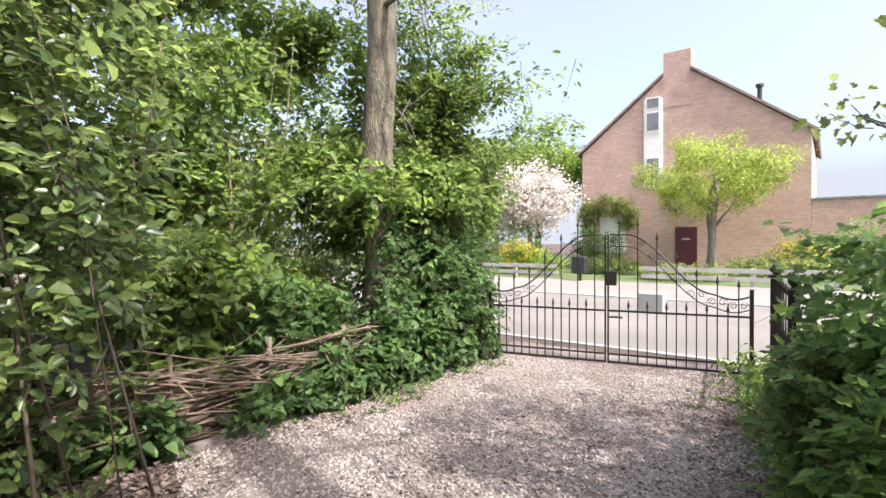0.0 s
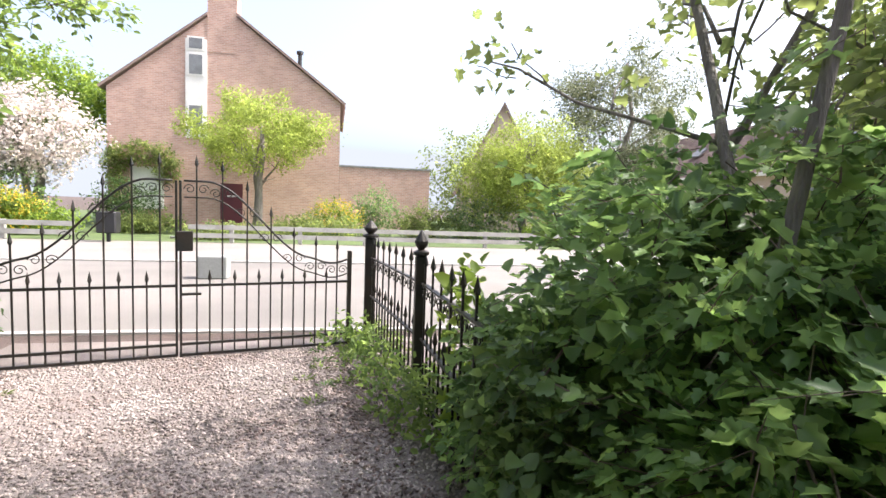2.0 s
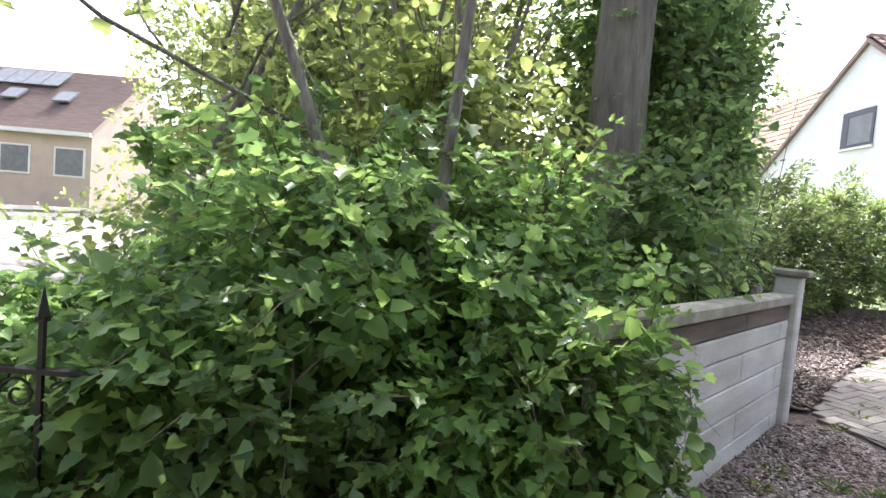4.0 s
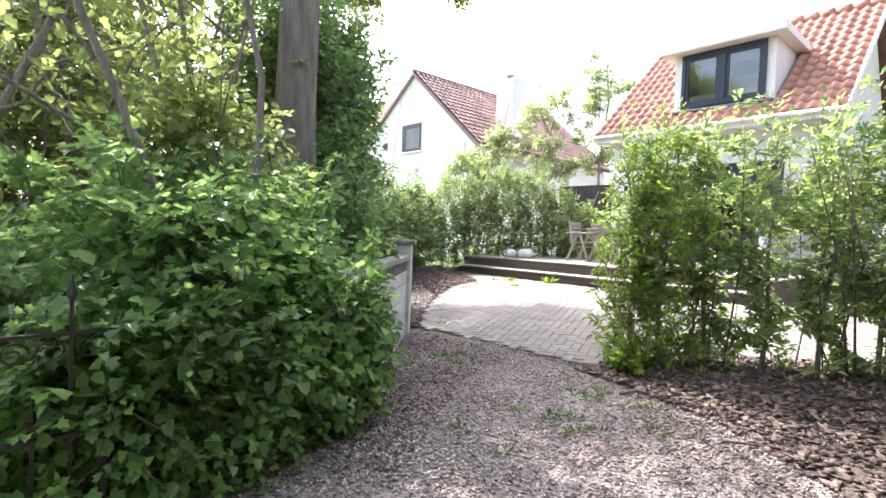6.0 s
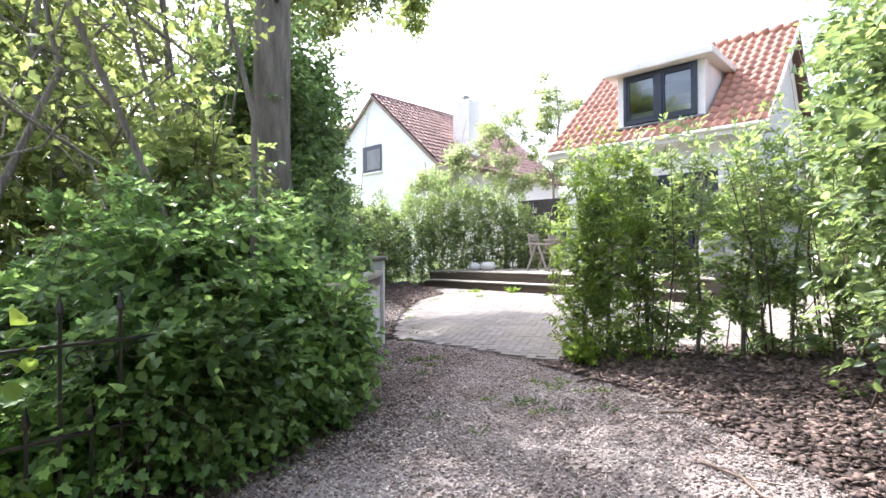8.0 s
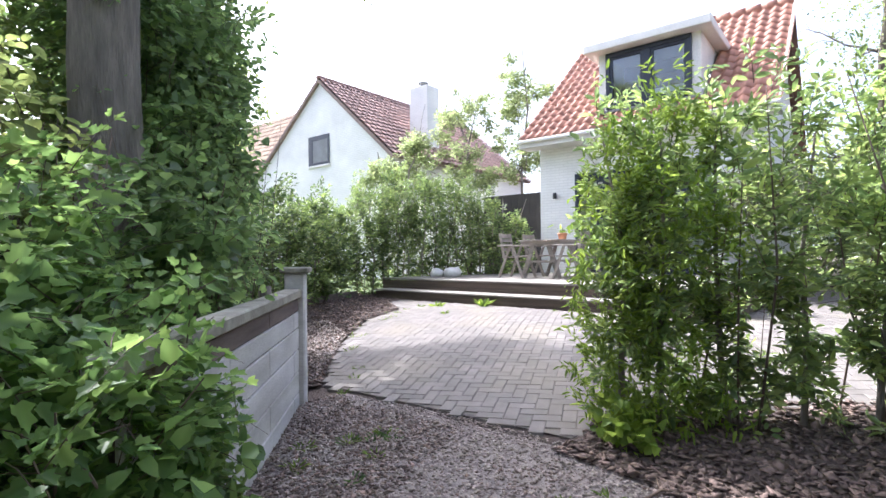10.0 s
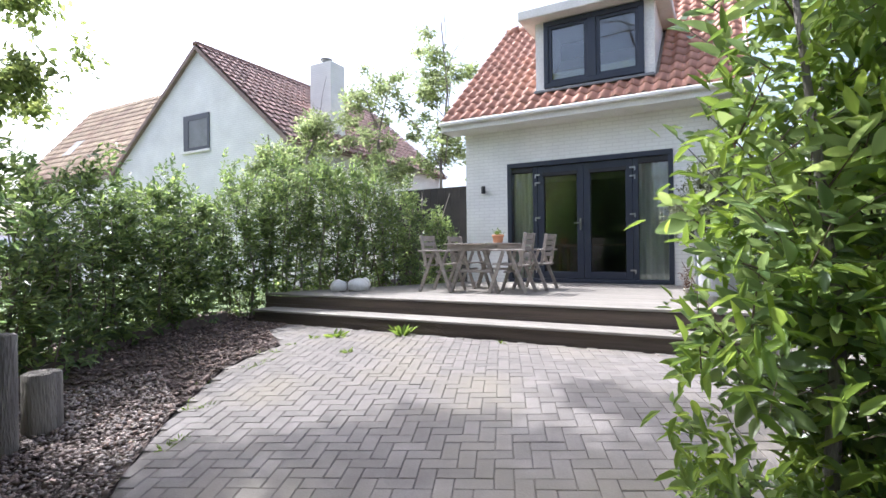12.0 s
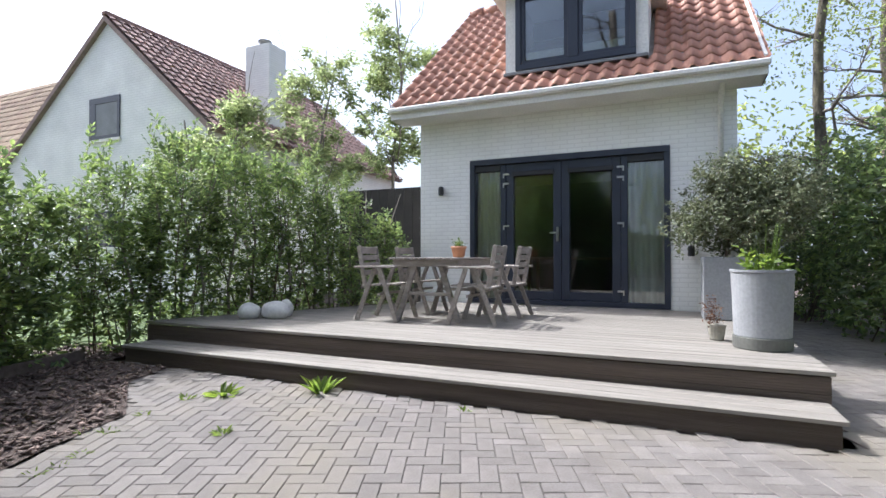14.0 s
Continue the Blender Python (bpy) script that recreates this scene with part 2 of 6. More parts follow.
M = {
    "gravel": mat("gravel", (0.27, 0.23, 0.21), 0.9, (0.17, 0.14, 0.125), 0.9, 0.9, 70, distance=0.02),
    "pebble": mat("pebble", (0.38, 0.33, 0.3), 0.8, (0.22, 0.17, 0.15), 2.0, 0.2, 90, per_island=0.45),
    "soil": mat("soil", (0.12, 0.086, 0.072), 0.95, (0.055, 0.04, 0.033), 2.0, 1.0, 45, distance=0.03),
    "chip": mat("bark_chip", (0.2, 0.14, 0.115), 0.85, (0.1, 0.07, 0.06), 4.0, 0.3, 80, per_island=0.6),
    "road": mat("road", (0.235, 0.215, 0.195), 0.9, (0.19, 0.172, 0.157), 0.5, 0.3, 50),
    # road colour again, darkened for the tree shade on the near strip
    "road_near": mat("road_shaded", (0.2, 0.182, 0.165), 0.9, (0.15, 0.137, 0.124), 0.6, 0.3, 50),
    "verge": mat("verge", (0.1, 0.14, 0.04), 0.95, (0.06, 0.09, 0.03), 1.5, 0.8, 30),
    "kerb": mat("kerb", (0.38, 0.37, 0.35), 0.9, (0.3, 0.29, 0.27), 3.0, 0.3, 40),
    "paver": mat("paver", (0.2, 0.18, 0.166), 0.85, (0.145, 0.128, 0.115), 5.0, 0.35, 90, per_object=0.14, stain=(0.2, 0.175, 0.135)),
    "pavers": mat("paver_far", (0.2, 0.18, 0.166), 0.85, (0.145, 0.128, 0.115), 5.0, 0.35, 90, per_island=0.14, stain=(0.2, 0.175, 0.135)),
    "joint": mat("joint_sand", (0.17, 0.15, 0.13), 0.95, (0.1, 0.088, 0.075), 5.0, 0.6, 90, stain=(0.2, 0.175, 0.135)),
    "slab": mat("grey_slab", (0.3, 0.3, 0.29), 0.85, (0.2, 0.2, 0.19), 4.0, 0.3, 60),
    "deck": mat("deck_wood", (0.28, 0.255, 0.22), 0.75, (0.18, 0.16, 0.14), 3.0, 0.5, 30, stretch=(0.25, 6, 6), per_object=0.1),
    # browner than the deck boards, and darkened for the shade on the deck front
    "riser": mat("riser_wood_shaded", (0.17, 0.13, 0.105), 0.8, (0.095, 0.073, 0.06), 3.0, 0.5, 30, stretch=(0.25, 6, 6), per_object=0.12),
    "teak": mat("weathered_wood", (0.36, 0.32, 0.285), 0.75, (0.23, 0.2, 0.175), 5.0, 0.4, 40, stretch=(1, 6, 6), per_object=0.08),
    "whitewood": mat("painted_slat", (0.5, 0.47, 0.42), 0.7, (0.34, 0.31, 0.28), 6.0, 0.3, 40),
    "white_brick": brick_mat("white_painted_brick", (0.83, 0.82, 0.785), (0.8, 0.79, 0.755), (0.73, 0.72, 0.685), 0.21, 0.055, 0.01, 0.5),
    "white_brick_side": brick_mat("white_painted_brick_side", (0.83, 0.82, 0.785), (0.8, 0.79, 0.755), (0.73, 0.72, 0.685), 0.21, 0.055, 0.01, 0.5, axes="yz"),
    "render_white": mat("white_paint", (0.76, 0.74, 0.7), 0.6, (0.68, 0.66, 0.62), 2.0, 0.08, 40),
    "frame": mat("anthracite_frame", (0.026, 0.032, 0.05), 0.4, (0.021, 0.026, 0.042), 3.0, 0.02, 200),
    "tile": mat("orange_tile", (0.5, 0.25, 0.165), 0.65, (0.36, 0.17, 0.115), 3.0, 0.25, 50, per_object=0.16),
    "tile_far": mat("brown_tile", (0.24, 0.13, 0.1), 0.8, (0.15, 0.085, 0.07), 3.0, 0.3, 40, per_object=0.2, per_island=0.0),
    "iron": mat("wrought_iron", (0.018, 0.019, 0.018), 0.45, (0.03, 0.022, 0.016), 9.0, 0.15, 120, metal=0.3),
    "concrete": mat("concrete_panel", (0.68, 0.665, 0.65), 0.9, (0.46, 0.445, 0.43), 3.0, 0.4, 55, stretch=(0.5, 0.5, 2)),
    "stained": mat("stained_board", (0.24, 0.19, 0.165), 0.9, (0.1, 0.075, 0.065), 3.0, 0.4, 50, stretch=(0.4, 0.4, 3)),
    "cap": mat("mossy_cap", (0.38, 0.36, 0.3), 0.9, (0.2, 0.185, 0.15), 6.0, 0.5, 50),
    "bark": mat("bark", (0.28, 0.25, 0.215), 0.95, (0.15, 0.13, 0.115), 5.0, 1.0, 25, stretch=(3, 3, 0.5), distance=0.03),
    "lichen_bark": mat("lichen_bark", (0.2, 0.175, 0.12), 0.95, (0.07, 0.06, 0.05), 5.0, 1.0, 25, stretch=(2, 2, 0.7), distance=0.03),
    "twig": mat("twig", (0.17, 0.125, 0.095), 0.9, (0.09, 0.065, 0.05), 6.0, 0.4, 60, per_island=0.4),
    "withy": mat("withy", (0.23, 0.165, 0.12), 0.85, (0.09, 0.06, 0.045), 5.0, 0.4, 60, per_island=0.5),
    "stone": mat("pale_stone", (0.72, 0.71, 0.68), 0.8, (0.48, 0.46, 0.43), 3.0, 0.3, 30),
    "zinc": mat("grey_fibre_pot", (0.33, 0.335, 0.345), 0.7, (0.26, 0.265, 0.275), 2.0, 0.08, 40),
    "zinc_dark": mat("dark_pot_foot", (0.16, 0.16, 0.14), 0.8, (0.1, 0.1, 0.09), 4.0, 0.3, 40),
    "terracotta": mat("terracotta", (0.55, 0.27, 0.15), 0.8, (0.42, 0.2, 0.11), 5.0, 0.2, 60),
    "metal": mat("steel", (0.55, 0.55, 0.54), 0.3, (0.5, 0.5, 0.5), 5.0, 0.0, 50, metal=1.0),
    "curtain": mat("curtain", (0.75, 0.78, 0.72), 0.9, (0.66, 0.69, 0.63), 2.0, 0.1, 90),
    # dark grey carries the gloom of the interior, not a known wall paint
    "room": mat("dim_room_wall", (0.12, 0.115, 0.11), 0.9, (0.1, 0.095, 0.09), 2.0, 0.0, 50),
    "room_floor": mat("room_floor", (0.16, 0.11, 0.07), 0.5, (0.11, 0.075, 0.05), 2.0, 0.1, 50, stretch=(1, 6, 1)),
    "brick": brick_mat("red_brick", (0.52, 0.33, 0.265), (0.4, 0.24, 0.19), (0.5, 0.42, 0.36)),
    "brick_far": mat("pale_brick", (0.55, 0.45, 0.38), 0.9, (0.45, 0.36, 0.3), 1.0, 0.2, 30),
    "roof_far": mat("far_roof", (0.3, 0.22, 0.19), 0.9, (0.22, 0.16, 0.14), 1.5, 0.5, 12, stretch=(1, 1, 6)),
    "maroon": mat("maroon_door", (0.08, 0.012, 0.02), 0.5, (0.07, 0.01, 0.018), 3.0, 0.0, 50),
    "lead": mat("lead", (0.2, 0.21, 0.22), 0.6, (0.15, 0.155, 0.16), 4.0, 0.2, 40),
    "dark_wood": mat("dark_stained_wood", (0.035, 0.03, 0.027), 0.8, (0.02, 0.018, 0.016), 3.0, 0.3, 40),
    "glass": glass_mat("glass", (0.95, 0.97, 0.96)),
    "dark_plastic": mat("dark_plastic", (0.02, 0.02, 0.022), 0.5, None, 4.0, 0.0, 50),
    "grey_box": mat("grey_cabinet", (0.3, 0.31, 0.3), 0.6, (0.25, 0.26, 0.25), 3.0, 0.05, 50),
    "rail_wood": mat("grey_rail", (0.42, 0.41, 0.37), 0.85, (0.3, 0.29, 0.26), 3.0, 0.3, 40),
    "yellow": leaf_mat("yellow_blossom", (0.45, 0.32, 0.02), (0.6, 0.5, 0.05), 0.6, 0.3),
    "pink": leaf_mat("pale_blossom", (0.55, 0.48, 0.44), (0.75, 0.7, 0.66), 0.6, 0.3),
    "leaf_hazel": leaf_mat("hazel_leaf", (0.075, 0.13, 0.036), (0.26, 0.36, 0.08), through=0.55),
    "leaf_shrub": leaf_mat("maple_leaf", (0.08, 0.155, 0.048), (0.27, 0.41, 0.11), through=0.5, gloss=0.5),
    "leaf_hedge": leaf_mat("hedge_leaf", (0.06, 0.1, 0.04), (0.26, 0.35, 0.1), 0.3, 0.5, 0.6),
    "leaf_dark": leaf_mat("shrub_leaf", (0.085, 0.15, 0.055), (0.26, 0.38, 0.12), 0.4, 0.55, 0.5),
    "leaf_laurel": leaf_mat("laurel_leaf", (0.1, 0.165, 0.06), (0.37, 0.47, 0.14), 0.28, 0.55, 0.6),
    "leaf_lime": leaf_mat("lime_leaf", (0.1, 0.17, 0.025), (0.26, 0.36, 0.05), 0.5, 0.5),
    "leaf_yellow": leaf_mat("yellow_green_leaf", (0.2, 0.26, 0.05), (0.36, 0.44, 0.1), 0.5, 0.5),
    "leaf_grey": leaf_mat("grey_green_leaf", (0.09, 0.11, 0.055), (0.28, 0.3, 0.18), 0.45, 0.3),
    "leaf_pale": leaf_mat("pale_green_leaf", (0.17, 0.22, 0.09), (0.4, 0.46, 0.22), 0.5, 0.5),
    "leaf_ivy": leaf_mat("ivy_leaf", (0.045, 0.085, 0.03), (0.12, 0.2, 0.055), 0.5, 0.4, 0.25),
    "leaf_wood": leaf_mat("woodland_leaf", (0.11, 0.155, 0.05), (0.29, 0.345, 0.1), 0.5, 0.58),
    "grass": leaf_mat("grass_blade", (0.07, 0.11, 0.02), (0.2, 0.3, 0.05), 0.6, 0.4),
    "brown_leaf": leaf_mat("fallen_leaf", (0.1, 0.05, 0.03), (0.26, 0.16, 0.1), 0.8, 0.1, 0.2),
}

# ---- mesh helpers ----


def thing(name, place, label, category, group="", kind="", turn=0.0):
    ob = new(name)
    ob.empty_display_size = 0.1
    ob.matrix_world = pose(*place, 0, 0, turn)
    return tagged(ob, label, category, group, kind)


def finish(name, me, material, parent=None, label="", smooth=False):
    me.materials.append(material)
    if smooth:
        me.shade_smooth()
    ob = new(name, me)
    ob.parent = parent
    if label:
        ob["label"] = label
    return ob


def part(name, bm, material, parent, label="", smooth=False):
    me = bpy.data.meshes.new(name)
    bmesh.ops.recalc_face_normals(bm, faces=bm.faces)
    bm.to_mesh(me)
    bm.free()
    return finish(name, me, material, parent, label, smooth)


def box(bm, a, b, bevel=0.0, m=None):
    lo, hi = Vector(map(min, a, b)), Vector(map(max, a, b))
    g = bmesh.ops.create_cube(bm, size=1.0)["verts"]
    bmesh.ops.transform(bm, matrix=Matrix.Translation((lo + hi) / 2) @ Matrix.Diagonal((*(hi - lo), 1)), verts=g)
    if bevel:
        es = list({e for v in g for e in v.link_edges})
        r = bmesh.ops.bevel(bm, geom=es, offset=bevel, segments=1, affect="EDGES", profile=0.5)
        g = list({v for f in r["faces"] for v in f.verts} | {v for v in g if v.is_valid})
    if m is not None:
        bmesh.ops.transform(bm, matrix=m, verts=[v for v in g if v.is_valid])
    return bm


def boxes(items, bevel=0.0):
    bm = bmesh.new()
    for it in items:
        box(bm, it[0], it[1], bevel)
    return bm


def bar(bm, p, q, w, d, bevel=0.0):
    """A square bar from p to q, w wide and d deep."""
    p, q = Vector(p), Vector(q)
    m = Matrix.Translation((p + q) / 2) @ (q - p).to_track_quat("Z", "Y").to_matrix().to_4x4()
    h = (q - p).length / 2
    return box(bm, (-w / 2, -d / 2, -h), (w / 2, d / 2, h), bevel, m)


def tube(pts, radii, n=8, cap=True):
    """Vertices and faces of a bent tube."""
    pts = [Vector(p) for p in pts]
    v, f = [], []
    for i, p in enumerate(pts):
        d = (pts[min(i + 1, len(pts) - 1)] - pts[max(i - 1, 0)]).normalized()
        a = d.cross(Vector((0.3, 1, 0.1))).normalized()
        b = d.cross(a)
        for k in range(n):
            t = 2 * math.pi * k / n
            v.append(p + (a * math.cos(t) + b * math.sin(t)) * radii[i])
    for i in range(len(pts) - 1):
        for k in range(n):
            f.append((i * n + k, i * n + (k + 1) % n, (i + 1) * n + (k + 1) % n, (i + 1) * n + k))
    if cap:
        f.append(tuple(range(n))[::-1])
        f.append(tuple(range((len(pts) - 1) * n, len(pts) * n)))
    return v, f


def tubes(name, runs, material, parent, label="", n=6, smooth=True):
    v, f = [], []
    for pts, radii in runs:
        a, b = tube(pts, radii, n)
        k = len(v)
        v += a
        f += [tuple(i + k for i in q) for q in b]
    me = bpy.data.meshes.new(name)
    me.from_pydata(v, [], f)
    return finish(name, me, material, parent, label, smooth)


def lathe(profile, n=20):
    """Vertices and faces turned about z from (radius, height) pairs."""
    bm = bmesh.new()
    rings = [[bm.verts.new((r * math.cos(2 * math.pi * k / n), r * math.sin(2 * math.pi * k / n), z)) for k in range(n)] for r, z in profile]
    for a, b in zip(rings, rings[1:]):
        for k in range(n):
            bm.faces.new((a[k], a[(k + 1) % n], b[(k + 1) % n], b[k]))
    bm.faces.new(rings[0][::-1])
    bm.faces.new(rings[-1])
    return bm


def quads_mesh(name, verts, size, material, parent, label="", smooth=False):
    """One mesh of faces with `size` corners each, from an (n, size, 3) array or with shared corners given as faces."""
    v, faces = verts
    me = bpy.data.meshes.new(name)
    me.vertices.add(len(v))
    me.vertices.foreach_set("co", np.ascontiguousarray(v, dtype=np.float32).ravel())
    me.loops.add(faces.size)
    me.loops.foreach_set("vertex_index", faces.astype(np.int32).ravel())
    me.polygons.add(len(faces))
    me.polygons.foreach_set("loop_start", np.arange(len(faces), dtype=np.int32) * size)
    me.update(calc_edges=True)
    return finish(name, me, material, parent, label, smooth)


def unit(a):
    return a / np.maximum(np.linalg.norm(a, axis=-1, keepdims=True), 1e-6)


def leaves(name, c, d, nrm, size, wide, material, parent, label="", fold=0.25, rng=None):
    """Pointed, folded leaves: c where each starts, d where it points, nrm its upper side."""
    rng = rng or np.random.default_rng(3)
    n = len(c)
    d = unit(d)
    s = unit(np.cross(d, nrm))
    u = np.cross(s, d)
    L = (size * rng.uniform(0.6, 1.15, n))[:, None]
    W = L * wide * rng.uniform(0.85, 1.15, n)[:, None]
    F = W * fold
    droop = L * 0.18
    v = np.stack([c, c + d * L * 0.3 - s * W * 0.5 + u * F, c + d * L * 0.72 - s * W * 0.36 + u * (F * 0.6 - droop * 0.4),
                  c + d * L - u * droop, c + d * L * 0.72 + s * W * 0.36 + u * (F * 0.6 - droop * 0.4), c + d * L * 0.3 + s * W * 0.5 + u * F], 1)
    base = (np.arange(n) * 6)[:, None]
    f = np.concatenate([base + np.array([[0, 1, 2, 3]]), base + np.array([[0, 3, 4, 5]])], 1).reshape(-1, 4)
    return quads_mesh(name, (v.reshape(-1, 3), f), 4, material, parent, label)


def blob_points(blobs, n, rng, inner=0.35, rough=0.28, keep=None):
    """Points in and on lumpy rounded masses, with the way out of each. Most lie near the skin."""
    b = np.array(blobs, float)
    w = (b[:, 3] * b[:, 4] * b[:, 5]) ** 0.75
    k = rng.choice(len(b), n, p=w / w.sum())
    o = unit(rng.normal(size=(n, 3)))
    r = np.where(rng.random(n) < inner, rng.uniform(0.3, 0.9, n), rng.uniform(0.82, 1.06, n))
    a = rng.uniform(0, 6.28, 3)
    lump = 1 + rough * (np.sin(o[:, 0] * 5 + a[0] + k) * np.sin(o[:, 1] * 6 + a[1]) + 0.6 * np.sin(o[:, 2] * 9 + a[2] + 2 * k) * np.sin(o[:, 0] * 11 + k))
    p = b[k, :3] + o * b[k, 3:6] * (r * lump)[:, None]
    good = np.ones(n, bool) if keep is None else keep(p)
    return p[good], o[good]


def foliage(name, blobs, sprigs, per, size, wide, material, parent, seed=1, label="", spread=0.11, inner=0.35, keep=None, up=0.7, fold=0.25, rough=0.28):
    """Leaves in sprigs along short twigs over lumpy masses."""
    rng = np.random.default_rng(seed)
    p, o = blob_points(blobs, sprigs, rng, inner, rough, keep)
    n = len(p)
    tw = unit(o * 0.8 + rng.normal(size=(n, 3)) * 0.7 + np.array([0, 0, 0.25]))
    t = np.linspace(-1, 1, per)[None, :, None]
    c = (p[:, None] + tw[:, None] * t * spread + rng.normal(size=(n, per, 3)) * spread * 0.22).reshape(-1, 3)
    side = unit(np.cross(tw, rng.normal(size=(n, 3))))
    flip = np.where(np.arange(per) % 2, 1.0, -1.0)[None, :, None]
    d = (side[:, None] * flip + tw[:, None] * 0.7 + rng.normal(size=(n, per, 3)) * 0.35).reshape(-1, 3)
    oo = np.repeat(o, per, 0)
    nrm = unit(oo * (1 - up) + np.array([0, 0, up]) + rng.normal(size=(len(c), 3)) * 0.35)
    return leaves(name, c, d, nrm, size, wide, material, parent, label, fold, rng)


SHAPES = {"laurel": ((0.22, 0.8), (0.52, 1.0), (0.82, 0.6)), "round": ((0.1, 0.62), (0.38, 1.0), (0.68, 0.9), (0.9, 0.45)),
          "lobed": ((-0.06, 0.5), (0.24, 1.0), (0.38, 0.55), (0.72, 0.72), (0.76, 0.3)), "ivy": ((-0.1, 0.6), (0.2, 1.0), (0.45, 0.55), (0.75, 0.3))}


def blades(name, c, d, nrm, L, wide, shape, material, parent, label="", fold=0.22, rng=None):
    """Leaves with a true outline: two halves folded along the midrib, bending down to the tip."""
    n = len(c)
    d = unit(d)
    s = unit(np.cross(d, nrm))
    u = np.cross(s, d)
    L = L[:, None]
    W = L * wide * rng.uniform(0.85, 1.15, n)[:, None] * 0.5
    bend = L * rng.uniform(0.05, 0.3, n)[:, None]
    k = SHAPES[shape]
    cols = [c, c + d * L - u * bend]
    for sgn in (1, -1):
        cols += [c + d * L * t + s * (W * w * sgn) + u * (W * w * fold * 2) - u * (bend * t * t) for t, w in k]
    v = np.stack(cols, 1)
    m = len(k)
    face = np.array([[0, *range(2, 2 + m), 1], [1, *range(1 + 2 * m, 1 + m, -1), 0]])
    f = ((np.arange(n) * (2 + 2 * m))[:, None, None] + face[None]).reshape(-1, m + 2)
    return quads_mesh(name, (v.reshape(-1, 3), f), m + 2, material, parent, label)


def sprays(blobs, n, per, size, wide, shape, material, parent, seed, length=0.4, fan=0.45, droop=0.3, keep=None, inner=0.25, rough=0.25, lift=0.0, tilt=0.5, label="", name="crown"):
    """Leafy side shoots: each a thin twig with its leaves to both sides, laid in a flat layer, with gaps between the shoots."""
    rng = np.random.default_rng(seed)
    p, o = blob_points(blobs, n, rng, inner, rough, keep)
    n = len(p)
    ax = unit(o * np.array([1, 1, 0.6]) + rng.normal(size=(n, 3)) * 0.45 + np.array([0, 0, lift]))
    side = unit(np.cross(ax, np.array([0, 0, 1.0]) + rng.normal(size=(n, 3)) * 0.25))
    top = np.cross(side, ax)
    L = (length * rng.uniform(0.55, 1.25, n))[:, None, None]
    grow = rng.uniform(0.75, 1.2, n)
    t = (np.arange(per) + 0.5) / per
    tt = np.broadcast_to(t[None, :, None], (n, per, 1)) + rng.normal(size=(n, per, 1)) * 0.05
    sg = np.where(np.arange(per) % 2, 1.0, -1.0)[None, :, None]
    base = p - ax * L[:, 0] * 0.65
    z = np.array([0, 0, 1.0])
    off = sg * fan * L * rng.uniform(0, 1, (n, per, 1)) * (1.05 - tt)
    c = base[:, None] + ax[:, None] * (L * tt) + side[:, None] * off - z * (droop * L * tt * tt) + rng.normal(size=(n, per, 3)) * 0.012
    d = ax[:, None] * (0.35 + 0.8 * tt) + side[:, None] * sg * (1.1 - 0.8 * tt) + rng.normal(size=(n, per, 3)) * 0.3 - z * droop * 0.5
    nr = top[:, None] + o[:, None] * (tilt * 0.6) + rng.normal(size=(n, per, 3)) * 0.3
    ls = size * grow[:, None] * (1.1 - 0.45 * tt[..., 0]) * rng.uniform(0.7, 1.15, (n, per))
    ok = np.ones(n * per, bool) if keep is None else keep(c.reshape(-1, 3))
    c, d, nr, ls = c.reshape(-1, 3)[ok], d.reshape(-1, 3)[ok], nr.reshape(-1, 3)[ok], ls.ravel()[ok]
    ob = blades(name, c, d, nr, ls, wide, shape, material, parent, label, rng=rng)
    k = np.ones(n, bool) if keep is None else keep(base)
    b, e, s2, t2 = base[k], (base + ax * L[:, 0] - z * droop * L[:, 0])[k], side[k] * 0.003, top[k] * 0.003
    m2 = (b + e) / 2 + z * (droop * 0.25) * L[k][:, 0]
    v = np.stack([b + s2, b - s2, b + t2, m2 + s2 * 0.7, m2 - s2 * 0.7, m2 + t2 * 0.7, e + s2 * 0.3, e - s2 * 0.3, e + t2 * 0.3], 1)
    q = np.array([(0, 1, 4, 3), (1, 2, 5, 4), (2, 0, 3, 5), (3, 4, 7, 6), (4, 5, 8, 7), (5, 3, 6, 8)])
    f = ((np.arange(len(b)) * 9)[:, None, None] + q[None]).reshape(-1, 4)
    quads_mesh("twig_growth", (v.reshape(-1, 3), f), 4, M["twig"], parent)["kind"] = "stuff"
    return ob


def clumps(c, r, h, n, seed, small=0.4):
    """Small leafy masses spread over an uneven crown of radius r and half height h."""
    rng = np.random.default_rng(seed)
    o = unit(rng.normal(size=(n, 3))) * (rng.uniform(0.25, 1.0, (n, 1)) ** 0.5)
    return [(c[0] + a * r, c[1] + b * r, c[2] + e * h, *(small * rng.uniform(0.6, 1.3) * np.array([1, 1, 0.7]))) for a, b, e in o]


